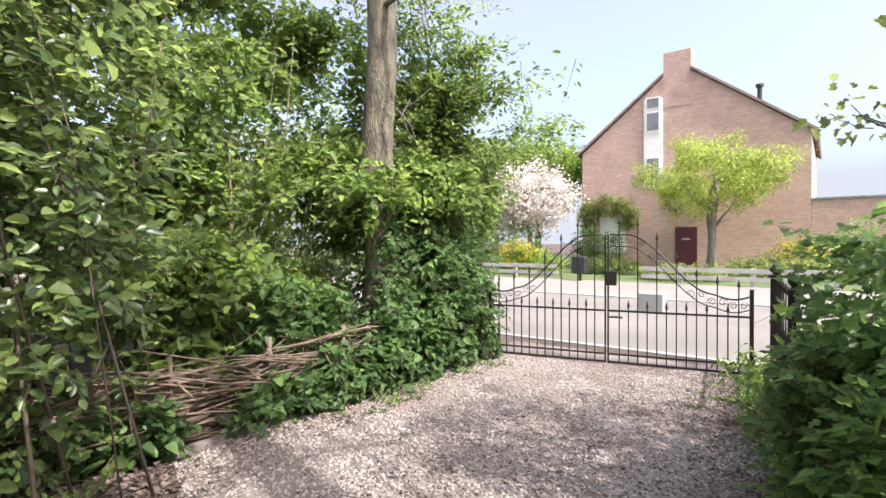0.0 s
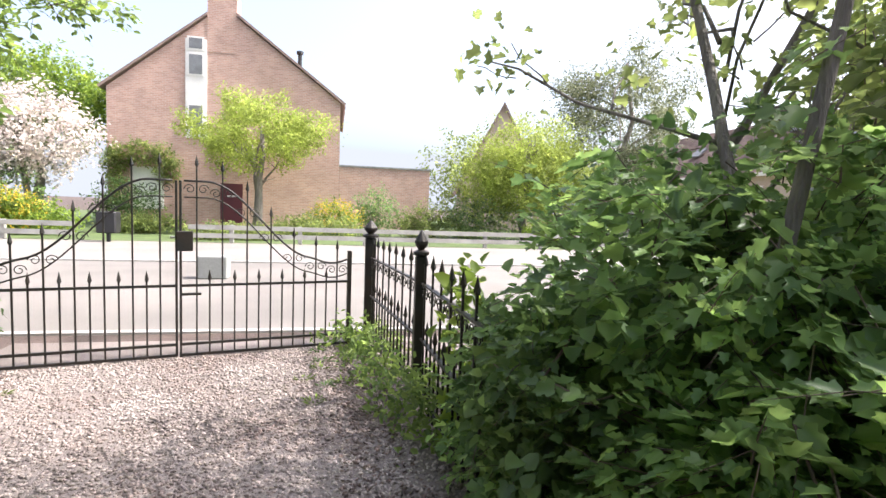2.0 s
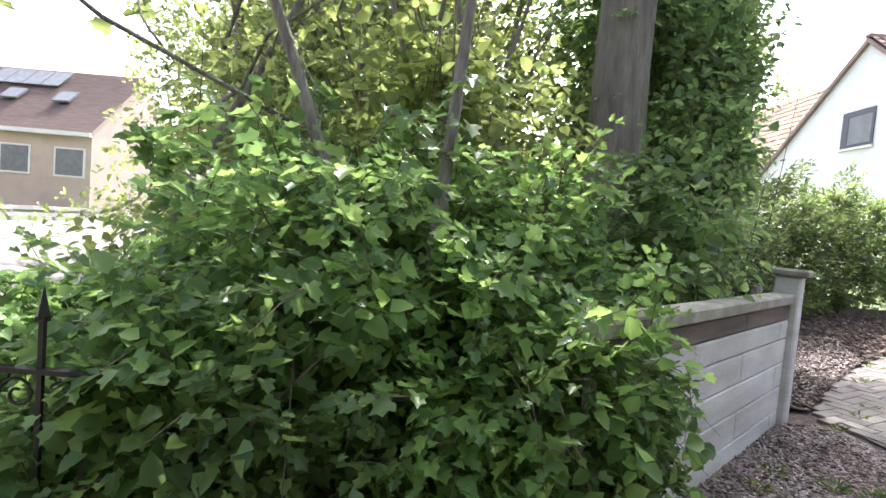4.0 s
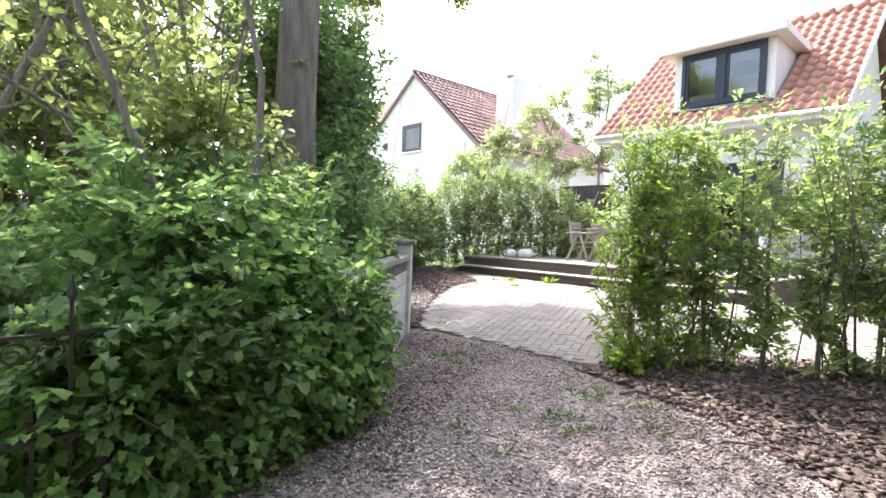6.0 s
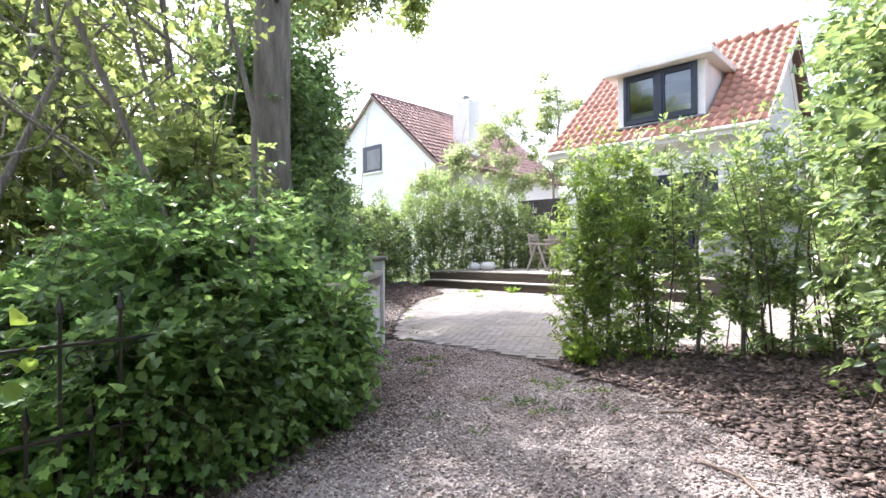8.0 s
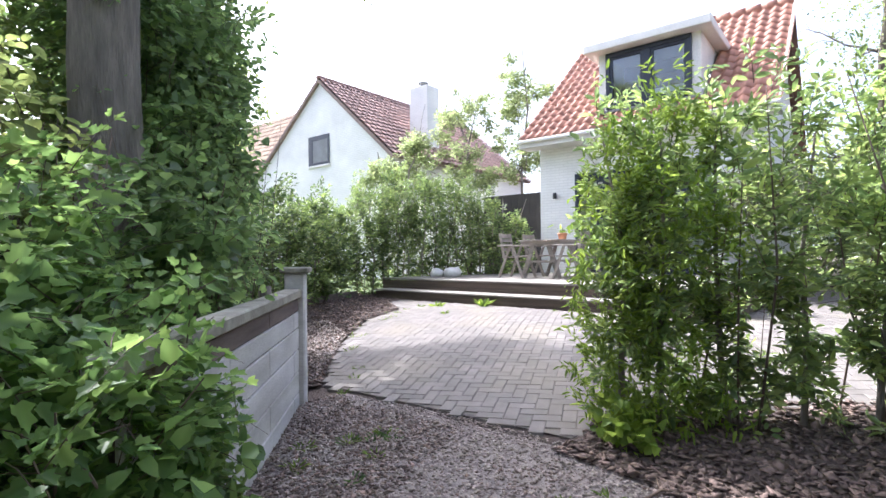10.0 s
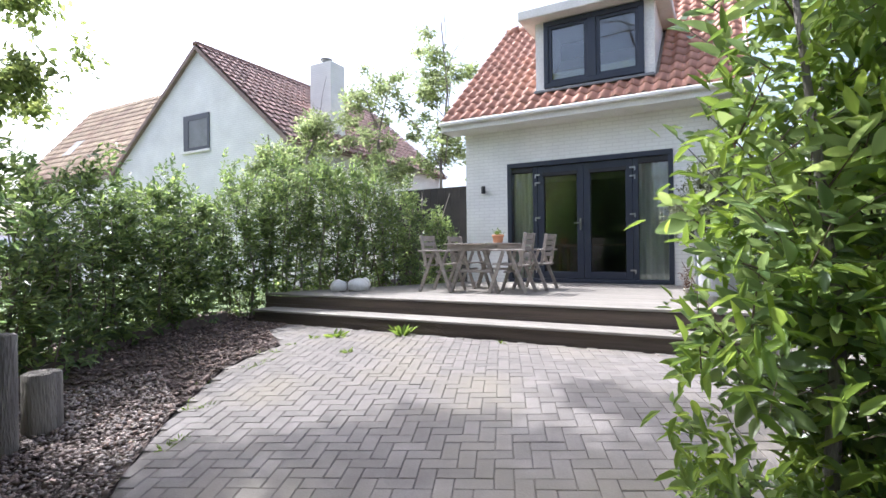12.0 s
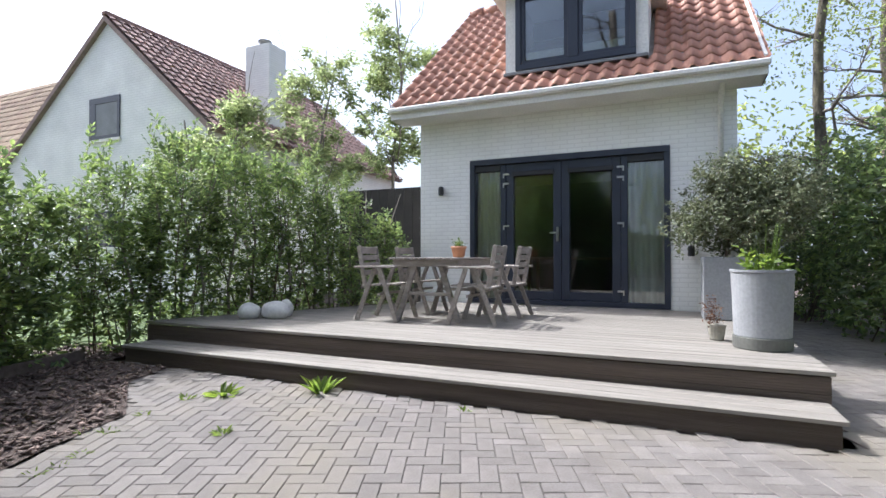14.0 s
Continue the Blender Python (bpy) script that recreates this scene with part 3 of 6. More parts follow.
def branch_runs(base, top, r, rng, n=7, spread=0.5, reach=1.0, levels=2, start=0.35):
    """A wavering trunk and its limbs, as runs of points and radii."""
    base, top = np.array(base, float), np.array(top, float)
    runs = []

    def grow(a, b, r0, level):
        length = np.linalg.norm(b - a)
        k = 5
        ts = np.linspace(0, 1, k)
        wob = rng.normal(size=(k, 3)) * length * 0.03
        wob[0] = 0
        pts = a + (b - a) * ts[:, None] + wob
        runs.append(([tuple(q) for q in pts], list(r0 * (1 - 0.75 * ts) + 0.002)))
        if level == 0:
            return
        for _ in range(n if level == levels else max(3, n // 2)):
            s = rng.uniform(start if level == levels else 0.2, 0.95)
            q = a + (b - a) * s
            d = unit((b - a)[None])[0] * 0.5 + rng.normal(size=3) * spread
            d[2] = abs(d[2]) * 0.6 + 0.2
            d = unit(d[None])[0]
            grow(q, q + d * length * reach * rng.uniform(0.3, 0.55) * (1.1 - s * 0.5), r0 * (1 - 0.75 * s) * 0.45, level - 1)

    grow(base, top, r, levels)
    return runs


def plant(name, base, label, blobs, sprigs, per, size, wide, material, seed, trunk=None, bark="bark", spread=0.11, category="shrub", inner=0.35,
          keep=None, up=0.7, group="", extra=None, stems=0, rough=0.28, shoots=None, fill=0.8):
    """A shrub or tree: crown of leaves over trunk or stems. Blobs are in world metres."""
    rng = np.random.default_rng(seed + 500)
    ob = thing(name, base, label, category, group)
    off = np.array(base, float)
    loc = [(b[0] - off[0], b[1] - off[1], b[2] - off[2], *b[3:]) for b in blobs]
    kp = (lambda p: keep(p + off)) if keep else None
    if shoots:
        sprays(loc, sprigs, per, size, wide, material=M[material], parent=ob, seed=seed, keep=kp, inner=inner, rough=rough, **shoots)
        if fill:
            core = [(*b[:3], *(q * fill for q in b[3:])) for b in loc]
            foliage("inner_leaves", core, sprigs // 2, 6, size * 1.1, 0.8, M[material], ob, seed + 7, spread=0.1, inner=0.5, keep=kp, rough=rough)["kind"] = "stuff"
    else:
        foliage("crown", loc, sprigs, per, size, wide, M[material], ob, seed, spread=spread, inner=inner, keep=kp, up=up, rough=rough)
    if extra:
        foliage("blossom", loc, extra[1], 4, extra[2], 0.9, M[extra[0]], ob, seed + 1, spread=spread, inner=0.1, keep=kp)
    if trunk:
        top, r = trunk
        tubes("trunk", branch_runs((0, 0, -0.1), tuple(np.array(top) - off), r, rng), M[bark], ob, n=7)
    if stems:
        runs = []
        for _ in range(stems):
            b = loc[rng.integers(len(loc))]
            e = np.array(b[:3]) + rng.normal(size=3) * np.array(b[3:6]) * 0.5
            e[2] = b[2] + b[5] * rng.uniform(0.2, 0.95)
            s = np.array((b[0] + rng.normal() * b[3] * 0.4, b[1] + rng.normal() * b[4] * 0.4, -0.05))
            m = (s + e) / 2 + rng.normal(size=3) * 0.08
            if kp and not kp(np.array([s + (0, 0, 0.3), m, e])).all():
                continue
            r = rng.uniform(0.004, 0.012)
            runs.append(([tuple(s), tuple(m), tuple(e)], [r, r * 0.75, r * 0.25]))
        tubes("stem_tangle", runs, M["twig"], ob, n=5)["kind"] = "stuff"
    return ob


GY = (-100, -12, -9.4, -8.3, -7.3, -6, -5.2)
GZ = (-0.3, -0.3, -0.3, -0.26, -0.16, -0.04, 0.0)


def gz(y):
    return float(np.interp(y, GY, GZ))

# ---- ground ----


def sheet(name, xs, ys, z0, material, kind="structure", dz=0.0, label="", wave=0.0):
    """A grid that follows the fall of the drive."""
    X, Y = np.meshgrid(xs, ys)
    Z = np.interp(Y, GY, GZ) + dz + z0
    if wave:
        Z = Z + wave * (np.sin(X * 2.1 + Y * 0.7) * np.sin(Y * 1.7 - X * 0.5))
    v = np.stack([X, Y, Z], -1).reshape(-1, 3)
    nx = len(xs)
    i = (np.arange(len(ys) - 1)[:, None] * nx + np.arange(nx - 1)[None]).ravel()
    f = np.stack([i, i + 1, i + nx + 1, i + nx], 1)
    return tagged(quads_mesh(name, (v, f), 4, material, None, label, True), kind=kind)


near_x, near_y = np.arange(-6, 12.01, 0.25), np.arange(-15.25, 8.01, 0.25)
sheet("ground", np.r_[-400, -150, -60, -25, near_x, 20, 40, 100, 400], np.r_[-400, -150, -60, -27, near_y, 12, 30, 100, 400], -0.012, M["soil"])
sheet("drive", np.arange(2.0, 7.61, 0.2), np.arange(-15.1, -8.3, 0.2), 0.0, M["gravel"], label="pale gravel drive between shrubs and an iron gate", wave=0.001)
sheet("road", np.r_[-160, -60, -20, np.arange(-6, 30, 2), 60, 120], np.r_[-26.6, -23.6, -21.5], 0.0, M["road"], label="sunlit pale road outside the gate")
# near strip: shade from the trees is in its darker colour
sheet("road_apron", np.r_[-160, -60, -20, np.arange(-6, 30, 2), 60, 120], np.r_[-21.36, -18, -15.5], 0.0, M["road_near"], label="paved strip outside the gate, tree shade put into its greyer colour")
kerb = part("kerb", boxes([((-160, -21.498, -0.4), (120, -21.362, -0.27)), ((-160, -15.498, -0.4), (120, -15.4, -0.29))]), M["kerb"], None)
tagged(kerb, "pale concrete kerb along the road", kind="structure")
sheet("verge", np.r_[-160, -60, -20, 0, 20, 60, 120], np.r_[-60, -40, -30, -26.6], 0.004, M["verge"], label="green verge beyond the road")

v_ = np.array([(-16.0, -9.0, 0.02), (-3.3, -9.0, 0.02), (-2.9, 0.85, 0.02), (-16.0, 0.85, 0.02)])
tagged(quads_mesh("lawn", (v_, np.array([[0, 1, 2, 3]])), 4, M["verge"], None), "sunlit lawn in the neighbour's garden", kind="structure")

# ---- cottage ----
FZ = 0.4  # door sill
DX0, DX1, DZ1 = 0.29, 3.3, 2.72
HX0, HX1 = -0.62, 4.13
cot = thing("cottage", (0, 0, 0), "small white-painted brick cottage with an orange pantile roof", "house")


def pierced(x0, x1, z0, z1, a0, a1, b0, b1, y0, y1):
    """A wall slab with one opening through it."""
    bm = bmesh.new()
    o = [(x0, z0), (x1, z0), (x1, z1), (x0, z1)]
    i = [(a0, b0), (a1, b0), (a1, b1), (a0, b1)]
    V = [[bm.verts.new((x, y, z)) for x, z in ring] for y in (y0, y1) for ring in (o, i)]
    for k in range(4):
        j = (k + 1) % 4
        for q in ((V[0][k], V[0][j], V[1][j], V[1][k]), (V[2][k], V[3][k], V[3][j], V[2][j]), (V[0][k], V[2][k], V[2][j], V[0][j]), (V[1][k], V[1][j], V[3][j], V[3][k])):
            bm.faces.new(q)
    return bm


part("wall", pierced(HX0, HX1, -0.1, 3.46, DX0, DX1, FZ, DZ1, 0, 0.3), M["white_brick"], cot, "white-painted brick front wall")


def gable(x0, x1):
    bm = bmesh.new()
    pts = [(0.3, -0.1), (6.1, -0.1), (6.1, 3.5), (3.2, 6.75), (0.3, 3.5)]
    a = [bm.verts.new((x0, y, z)) for y, z in pts]
    b = [bm.verts.new((x1, y, z)) for y, z in pts]
    bm.faces.new(a)
    bm.faces.new(b[::-1])
    for i in range(5):
        j = (i + 1) % 5
        bm.faces.new((a[i], a[j], b[j], b[i]))
    return bm


for x in (HX0, HX1 - 0.25):
    part("side_wall", gable(x, x + 0.25), M["white_brick_side"], cot)
part("back_wall", boxes([((HX0, 6.1, -0.1), (HX1, 6.35, 3.5))]), M["white_brick"], cot)
part("floor", boxes([((HX0 + 0.25, 0.3, 0.2), (HX1 - 0.25, 6.1, 0.38))]), M["room_floor"], cot)
# ceiling and inner wall in the dark grey that stands for an unlit room
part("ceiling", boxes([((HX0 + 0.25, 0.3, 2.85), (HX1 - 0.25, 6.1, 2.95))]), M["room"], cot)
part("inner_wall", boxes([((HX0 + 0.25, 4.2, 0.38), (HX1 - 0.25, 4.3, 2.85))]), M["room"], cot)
EX0, EX1 = -0.93, 4.42
part("eave_box", boxes([((EX0, -0.46, 3.4), (EX1, 0.0, 3.44)), ((EX0, -0.5, 3.4), (EX1, -0.46, 3.56)), ((EX0, -0.46, 3.4), (EX0 + 0.03, 0.0, 3.6)),
                        ((EX1 - 0.03, -0.46, 3.4), (EX1, 0.0, 3.6))], 0.004), M["render_white"], cot, "white boxed eave with gutter")
part("gutter", boxes([((EX0 - 0.02, -0.58, 3.5), (EX1 + 0.02, -0.502, 3.585))], 0.02), M["render_white"], cot)
RISE = (6.75 - 3.62) / (3.2 + 0.46)


def slab(x0, x1, y0, z0, y1, z1, th):
    bm = bmesh.new()
    n = Vector((0, -(z1 - z0), y1 - y0)).normalized() * th
    p = [Vector((x, y, z)) for x in (x0, x1) for y, z in ((y0, z0), (y1, z1))]
    q = [a - n for a in p]
    P, Q = [bm.verts.new(a) for a in p], [bm.verts.new(a) for a in q]
    for c in ((P[0], P[2], P[3], P[1]), (Q[0], Q[1], Q[3], Q[2]), (P[0], P[1], Q[1], Q[0]), (P[2], Q[2], Q[3], P[3]), (P[0], Q[0], Q[2], P[2]), (P[1], P[3], Q[3], Q[1])):
        bm.faces.new(c)
    return bm


part("roof_deck", slab(EX0 + 0.04, EX1 - 0.04, -0.46, 3.6, 3.2, 6.73, 0.08), M["teak"], cot)
part("roof_back", slab(EX0 + 0.04, EX1 - 0.04, 6.9, 3.6, 3.2, 6.73, 0.08), M["tile_far"], cot)
part("barge_board", slab(EX1 - 0.035, EX1, -0.46, 3.66, 3.2, 6.79, 0.16), M["render_white"], cot)
part("barge_board", slab(EX0, EX0 + 0.035, -0.46, 3.66, 3.2, 6.79, 0.16), M["render_white"], cot)

# door front
door = thing("glazed_door_set", (0, 0, 0), "dark anthracite double door with glazed side panels in the white front", "door")
D0, D1 = 0.06, 0.15
X = [DX0, 0.86, 1.77, 2.67, DX1]
part("door_frame", boxes([((DX0, D0 - 0.08, DZ1 - 0.09), (DX1, D1, DZ1)), ((DX0, D0 - 0.08, FZ), (DX0 + 0.08, D1, DZ1 - 0.09)),
                          ((DX1 - 0.08, D0 - 0.08, FZ), (DX1, D1, DZ1 - 0.09)), ((DX0 + 0.08, D0 - 0.08, FZ), (DX1 - 0.08, D1, FZ + 0.07)),
                          ((X[1] - 0.06, D0 - 0.03, FZ + 0.07), (X[1] + 0.03, D1, DZ1 - 0.09)), ((X[3] - 0.03, D0 - 0.03, FZ + 0.07), (X[3] + 0.06, D1, DZ1 - 0.09))], 0.004), M["frame"], door)
for k, (a, b) in enumerate(((X[1] + 0.035, X[2] - 0.003), (X[2] + 0.003, X[3] - 0.035))):
    z0, z1 = FZ + 0.075, DZ1 - 0.095
    leaf = part("door_leaf", boxes([((a, D0 - 0.02, z0), (a + 0.12, D1 - 0.02, z1)), ((b - 0.12, D0 - 0.02, z0), (b, D1 - 0.02, z1)),
                                    ((a + 0.12, D0 - 0.02, z0), (b - 0.12, D1 - 0.02, z0 + 0.13)), ((a + 0.12, D0 - 0.02, z1 - 0.13), (b - 0.12, D1 - 0.02, z1))], 0.004), M["frame"], door)
    part("vent", boxes([((a + 0.1, D0 - 0.05, z1 - 0.2), (b - 0.1, D0 - 0.022, z1 - 0.13))], 0.005), M["dark_plastic"], leaf)
    part("pane", boxes([((a + 0.12, 0.09, z0 + 0.13), (b - 0.12, 0.11, z1 - 0.13))]), M["glass"], leaf)
    hx = a if k == 0 else b
    for hz in (0.62, 1.62, 2.3, 2.45):
        part("hinge", boxes([((hx - 0.05, D0 - 0.045, hz), (hx + 0.05, D0 - 0.022, hz + 0.03)), ((hx - 0.05 if k == 0 else hx + 0.028, D0 - 0.05, hz - 0.045), (hx - 0.028 if k == 0 else hx + 0.05, D0 - 0.022, hz))], 0.003), M["metal"], leaf, "bright steel hinge")
hd = part("door_handle", boxes([((1.7, 0.01, 1.38), (1.73, 0.038, 1.6)), ((1.6, -0.03, 1.5), (1.72, -0.008, 1.525)), ((1.705, -0.03, 1.5), (1.725, 0.01, 1.525))], 0.004), M["metal"], door, "bright steel lever handle")
for a, b in ((DX0 + 0.08, X[1] - 0.06), (X[3] + 0.06, DX1 - 0.08)):
    part("side_pane", boxes([((a, 0.09, FZ + 0.07), (b, 0.11, DZ1 - 0.19))]), M["glass"], door)
    part("vent", boxes([((a, D0 - 0.04, DZ1 - 0.19), (b, D1 - 0.02, DZ1 - 0.092))], 0.004), M["dark_plastic"], door)


def curtain(x0, x1, y, z0, z1, group):
    n = 60
    xs = np.linspace(x0, x1, n)
    ys = y + 0.025 * np.sin(np.linspace(0, 7 * math.pi, n)) + 0.01 * np.sin(np.linspace(0, 23, n))
    v = np.array([(a, b, z) for z in (z0, z1) for a, b in zip(xs, ys)])
    f = np.array([(i, i + 1, n + i + 1, n + i) for i in range(n - 1)])
    ob = quads_mesh("curtain", (v, f), 4, M["curtain"], None, "", True)
    return tagged(ob, "pale grey-green curtain hanging in folds inside the door", "curtain", group)


curtain(0.36, 0.82, 0.19, 0.4, 2.66, "curtains inside the door set")
curtain(2.72, 3.24, 0.19, 0.4, 2.66, "curtains inside the door set")

# things in the dark room
it = thing("dining_table", (1.6, 2.2, 0.38), "dark wooden dining table in the dim room behind the glass", "table")
part("tabletop", boxes([((-0.9, -0.45, 0.71), (0.9, 0.45, 0.75))], 0.005), M["room_floor"], it)
for sx in (-0.82, 0.76):
    for sy in (-0.38, 0.32):
        part("leg", boxes([((sx, sy, 0), (sx + 0.06, sy + 0.06, 0.71))]), M["room_floor"], it)
for i in range(7):
    sh = thing("shoe", (1.0 + i * 0.11, 0.42, 0.38), "pale shoe standing in a row behind the glass door", "shoe", "shoes behind the door")
    part("body", boxes([((-0.04, -0.1, 0), (0.04, 0.1, 0.05)), ((-0.035, 0.0, 0.05), (0.035, 0.1, 0.1))], 0.015), M["stone"], sh)

for x, z in ((-0.21, 2.17), (3.56, 1.15)):
    wl = thing("wall_lamp", (x, 0, z), "small black wall light on the white front", "wall light", "wall lights")
    part("body", lathe([(0.035, 0), (0.045, 0.01), (0.045, 0.1), (0.04, 0.14), (0.015, 0.15)], 12), M["dark_plastic"], wl).location = (0, -0.06, 0)
    part("bracket", boxes([((-0.02, -0.03, 0.04), (0.02, 0, 0.1))]), M["dark_plastic"], wl)
pipe = thing("downpipe", (3.93, -0.06, 0), "white-painted downpipe down the front wall", "downpipe")
tubes("pipe", [([(0, 0, 0.1), (0, 0, 3.2), (0, -0.12, 3.32), (0, -0.3, 3.42)], [0.04] * 4)], M["render_white"], pipe, n=12)
for z in (0.9, 2.2, 3.1):
    part("clip", boxes([((-0.05, -0.02, z), (0.05, 0.06, z + 0.03))]), M["render_white"], pipe)

# dormer
dor = thing("dormer", (0, 0, 0), "white dormer with a dark two-light window in the orange roof", "dormer")
WX0, WX1, WZ0, WZ1, WY = 1.06, 2.86, 4.1, 5.36, 0.02
part("cheek", boxes([((WX0 - 0.17, WY + 0.02, 3.95), (WX0, 2.4, WZ1 + 0.02)), ((WX1, WY + 0.02, 3.95), (WX1 + 0.17, 2.4, WZ1 + 0.02)),
                     ((WX0, WY + 0.02, 3.95), (WX1, WY + 0.15, WZ0 - 0.02))]), M["render_white"], dor, "white boarded dormer front and cheeks")
part("dormer_roof", boxes([((WX0 - 0.42, WY - 0.3, WZ1 + 0.02), (WX1 + 0.42, 2.7, WZ1 + 0.2))], 0.015), M["render_white"], dor, "flat white dormer roof edge")
part("flashing", boxes([((WX0 - 0.17, WY - 0.12, 4.0), (WX1 + 0.17, WY + 0.018, 4.05))], 0.004), M["lead"], dor)
wf = part("window_frame", boxes([((WX0, WY - 0.03, WZ0), (WX1, WY + 0.08, WZ0 + 0.09)), ((WX0, WY - 0.03, WZ1 - 0.09), (WX1, WY + 0.08, WZ1)),
                                 ((WX0, WY - 0.03, WZ0 + 0.09), (WX0 + 0.09, WY + 0.08, WZ1 - 0.09)), ((WX1 - 0.09, WY - 0.03, WZ0 + 0.09), (WX1, WY + 0.08, WZ1 - 0.09)),
                                 ((1.88, WY - 0.03, WZ0 + 0.09), (2.04, WY + 0.08, WZ1 - 0.09))], 0.006), M["frame"], dor)
for a, b in ((WX0 + 0.09, 1.88), (2.04, WX1 - 0.09)):
    sash = part("sash", boxes([((a, WY, WZ0 + 0.09), (b, WY + 0.06, WZ0 + 0.15)), ((a, WY, WZ1 - 0.15), (b, WY + 0.06, WZ1 - 0.09)),
                               ((a, WY, WZ0 + 0.15), (a + 0.06, WY + 0.06, WZ1 - 0.15)), ((b - 0.06, WY, WZ0 + 0.15), (b, WY + 0.06, WZ1 - 0.15))], 0.004), M["frame"], dor)
    part("pane", boxes([((a + 0.06, WY + 0.025, WZ0 + 0.15), (b - 0.06, WY + 0.04, WZ1 - 0.15))]), M["glass"], sash)
    part("lace_strip", boxes([((a + 0.06, WY + 0.09, WZ0 + 0.15), (b - 0.06, WY + 0.095, WZ0 + 0.3))]), M["curtain"], sash)
# dark backing for the gloom behind the dormer panes
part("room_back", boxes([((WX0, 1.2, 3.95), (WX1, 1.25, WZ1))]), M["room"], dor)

# ---- deck ----
dk = thing("deck", (0, 0, 0), "weathered wooden deck two steps high before the cottage", "deck")
DKX0, DKX1, DKY = -2.35, 4.25, -3.76
DKZ, STY, STZ = 0.39, -4.2, 0.188  # deck top, front and top of the lower step


def left_of(y):
    return DKX0 + max(0.0, (y - DKY)) * 0.52


k = 0
y = DKY
while y < -0.02:
    y1 = min(y + 0.138, -0.005)
    part("board", boxes([((left_of(y), y - 0.012 * (y < DKY + 0.01), DKZ - 0.03), (DKX1 + 0.02, y1, DKZ))], 0.003), M["deck"], dk)
    y += 0.144
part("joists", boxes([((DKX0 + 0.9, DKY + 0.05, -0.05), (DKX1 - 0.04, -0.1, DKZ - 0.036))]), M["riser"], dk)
# front boards: shade is part of their dark colour
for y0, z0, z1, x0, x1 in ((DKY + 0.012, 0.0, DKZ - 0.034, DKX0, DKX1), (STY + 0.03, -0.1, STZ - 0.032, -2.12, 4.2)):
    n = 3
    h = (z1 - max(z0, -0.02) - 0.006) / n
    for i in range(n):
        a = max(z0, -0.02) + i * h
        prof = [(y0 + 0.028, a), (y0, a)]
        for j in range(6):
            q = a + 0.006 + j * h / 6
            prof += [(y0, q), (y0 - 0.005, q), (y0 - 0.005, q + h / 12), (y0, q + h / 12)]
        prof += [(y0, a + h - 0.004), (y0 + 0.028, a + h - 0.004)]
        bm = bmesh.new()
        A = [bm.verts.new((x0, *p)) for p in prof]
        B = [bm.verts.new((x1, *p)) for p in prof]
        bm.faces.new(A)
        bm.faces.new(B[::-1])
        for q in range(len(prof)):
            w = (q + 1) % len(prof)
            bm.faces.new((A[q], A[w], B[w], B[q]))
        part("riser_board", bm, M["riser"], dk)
for i in range(3):
    part("tread_board", boxes([((-2.15, STY + i * 0.146, STZ - 0.028), (4.23, STY + 0.14 + i * 0.146, STZ))], 0.003), M["deck"], dk)
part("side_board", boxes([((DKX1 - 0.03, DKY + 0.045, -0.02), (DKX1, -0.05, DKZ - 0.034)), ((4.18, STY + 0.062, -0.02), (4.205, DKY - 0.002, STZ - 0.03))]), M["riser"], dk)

# ---- garden furniture ----


def folding_chair(place, turn):
    c = thing("folding_armchair", place, "weathered grey wooden folding armchair with a slatted back beside the table", "chair", "chairs round the garden table", turn=turn)
    w = 0.27
    for s in (-1, 1):
        bm = bmesh.new()
        bar(bm, (s * w, -0.25, 0), (s * w, -0.03, 0.62), 0.03, 0.05, 0.003)
        part("leg", bm, M["teak"], c)
        bm = bmesh.new()
        bar(bm, (s * (w - 0.035), 0.3, 0), (s * (w - 0.035), 0.05, 0.62), 0.03, 0.05, 0.003)
        part("leg", bm, M["teak"], c)
        part("armrest", boxes([((s * w - 0.03, -0.24, 0.62), (s * w + 0.03, 0.3, 0.645))], 0.006), M["teak"], c)
        bm = bmesh.new()
        bar(bm, (s * (w - 0.07), 0.2, 0.38), (s * (w - 0.07), 0.29, 0.88), 0.025, 0.05, 0.004)
        part("back_post", bm, M["teak"], c)
    for i in range(5):
        yy = -0.22 + i * 0.095
        part("seat_slat", boxes([((-w + 0.03, yy, 0.42 - i * 0.006), (w - 0.03, yy + 0.075, 0.44 - i * 0.006))], 0.004), M["teak"], c)
    for i in range(4):
        z = 0.56 + i * 0.09
        yb = 0.2 + 0.09 * (z - 0.38) / 0.5
        bm = bmesh.new()
        bar(bm, (-w + 0.08, yb - 0.005, z), (w - 0.08, yb - 0.005, z), 0.018, 0.062 if i < 3 else 0.085, 0.004)
        part("back_slat", bm, M["teak"], c)
    part("stretcher", boxes([((-w, -0.03, 0.3), (w, 0.0, 0.33))], 0.004), M["teak"], c)
    return c


DT = DKZ + 0.002
folding_chair((0.16, -2.45, DT), 92)
folding_chair((0.2, -1.6, DT), 87)
folding_chair((1.27, -2.38, DT), -88)
folding_chair((1.34, -1.55, DT), -93)
tb = thing("garden_table", (0.72, -2.03, DT), "weathered brown slatted wooden garden table on crossed legs", "table")
for i in range(9):
    x = -0.44 + i * 0.1
    part("top_slat", boxes([((x, -0.62, 0.72), (x + 0.085, 0.62, 0.742))], 0.004), M["teak"], tb)
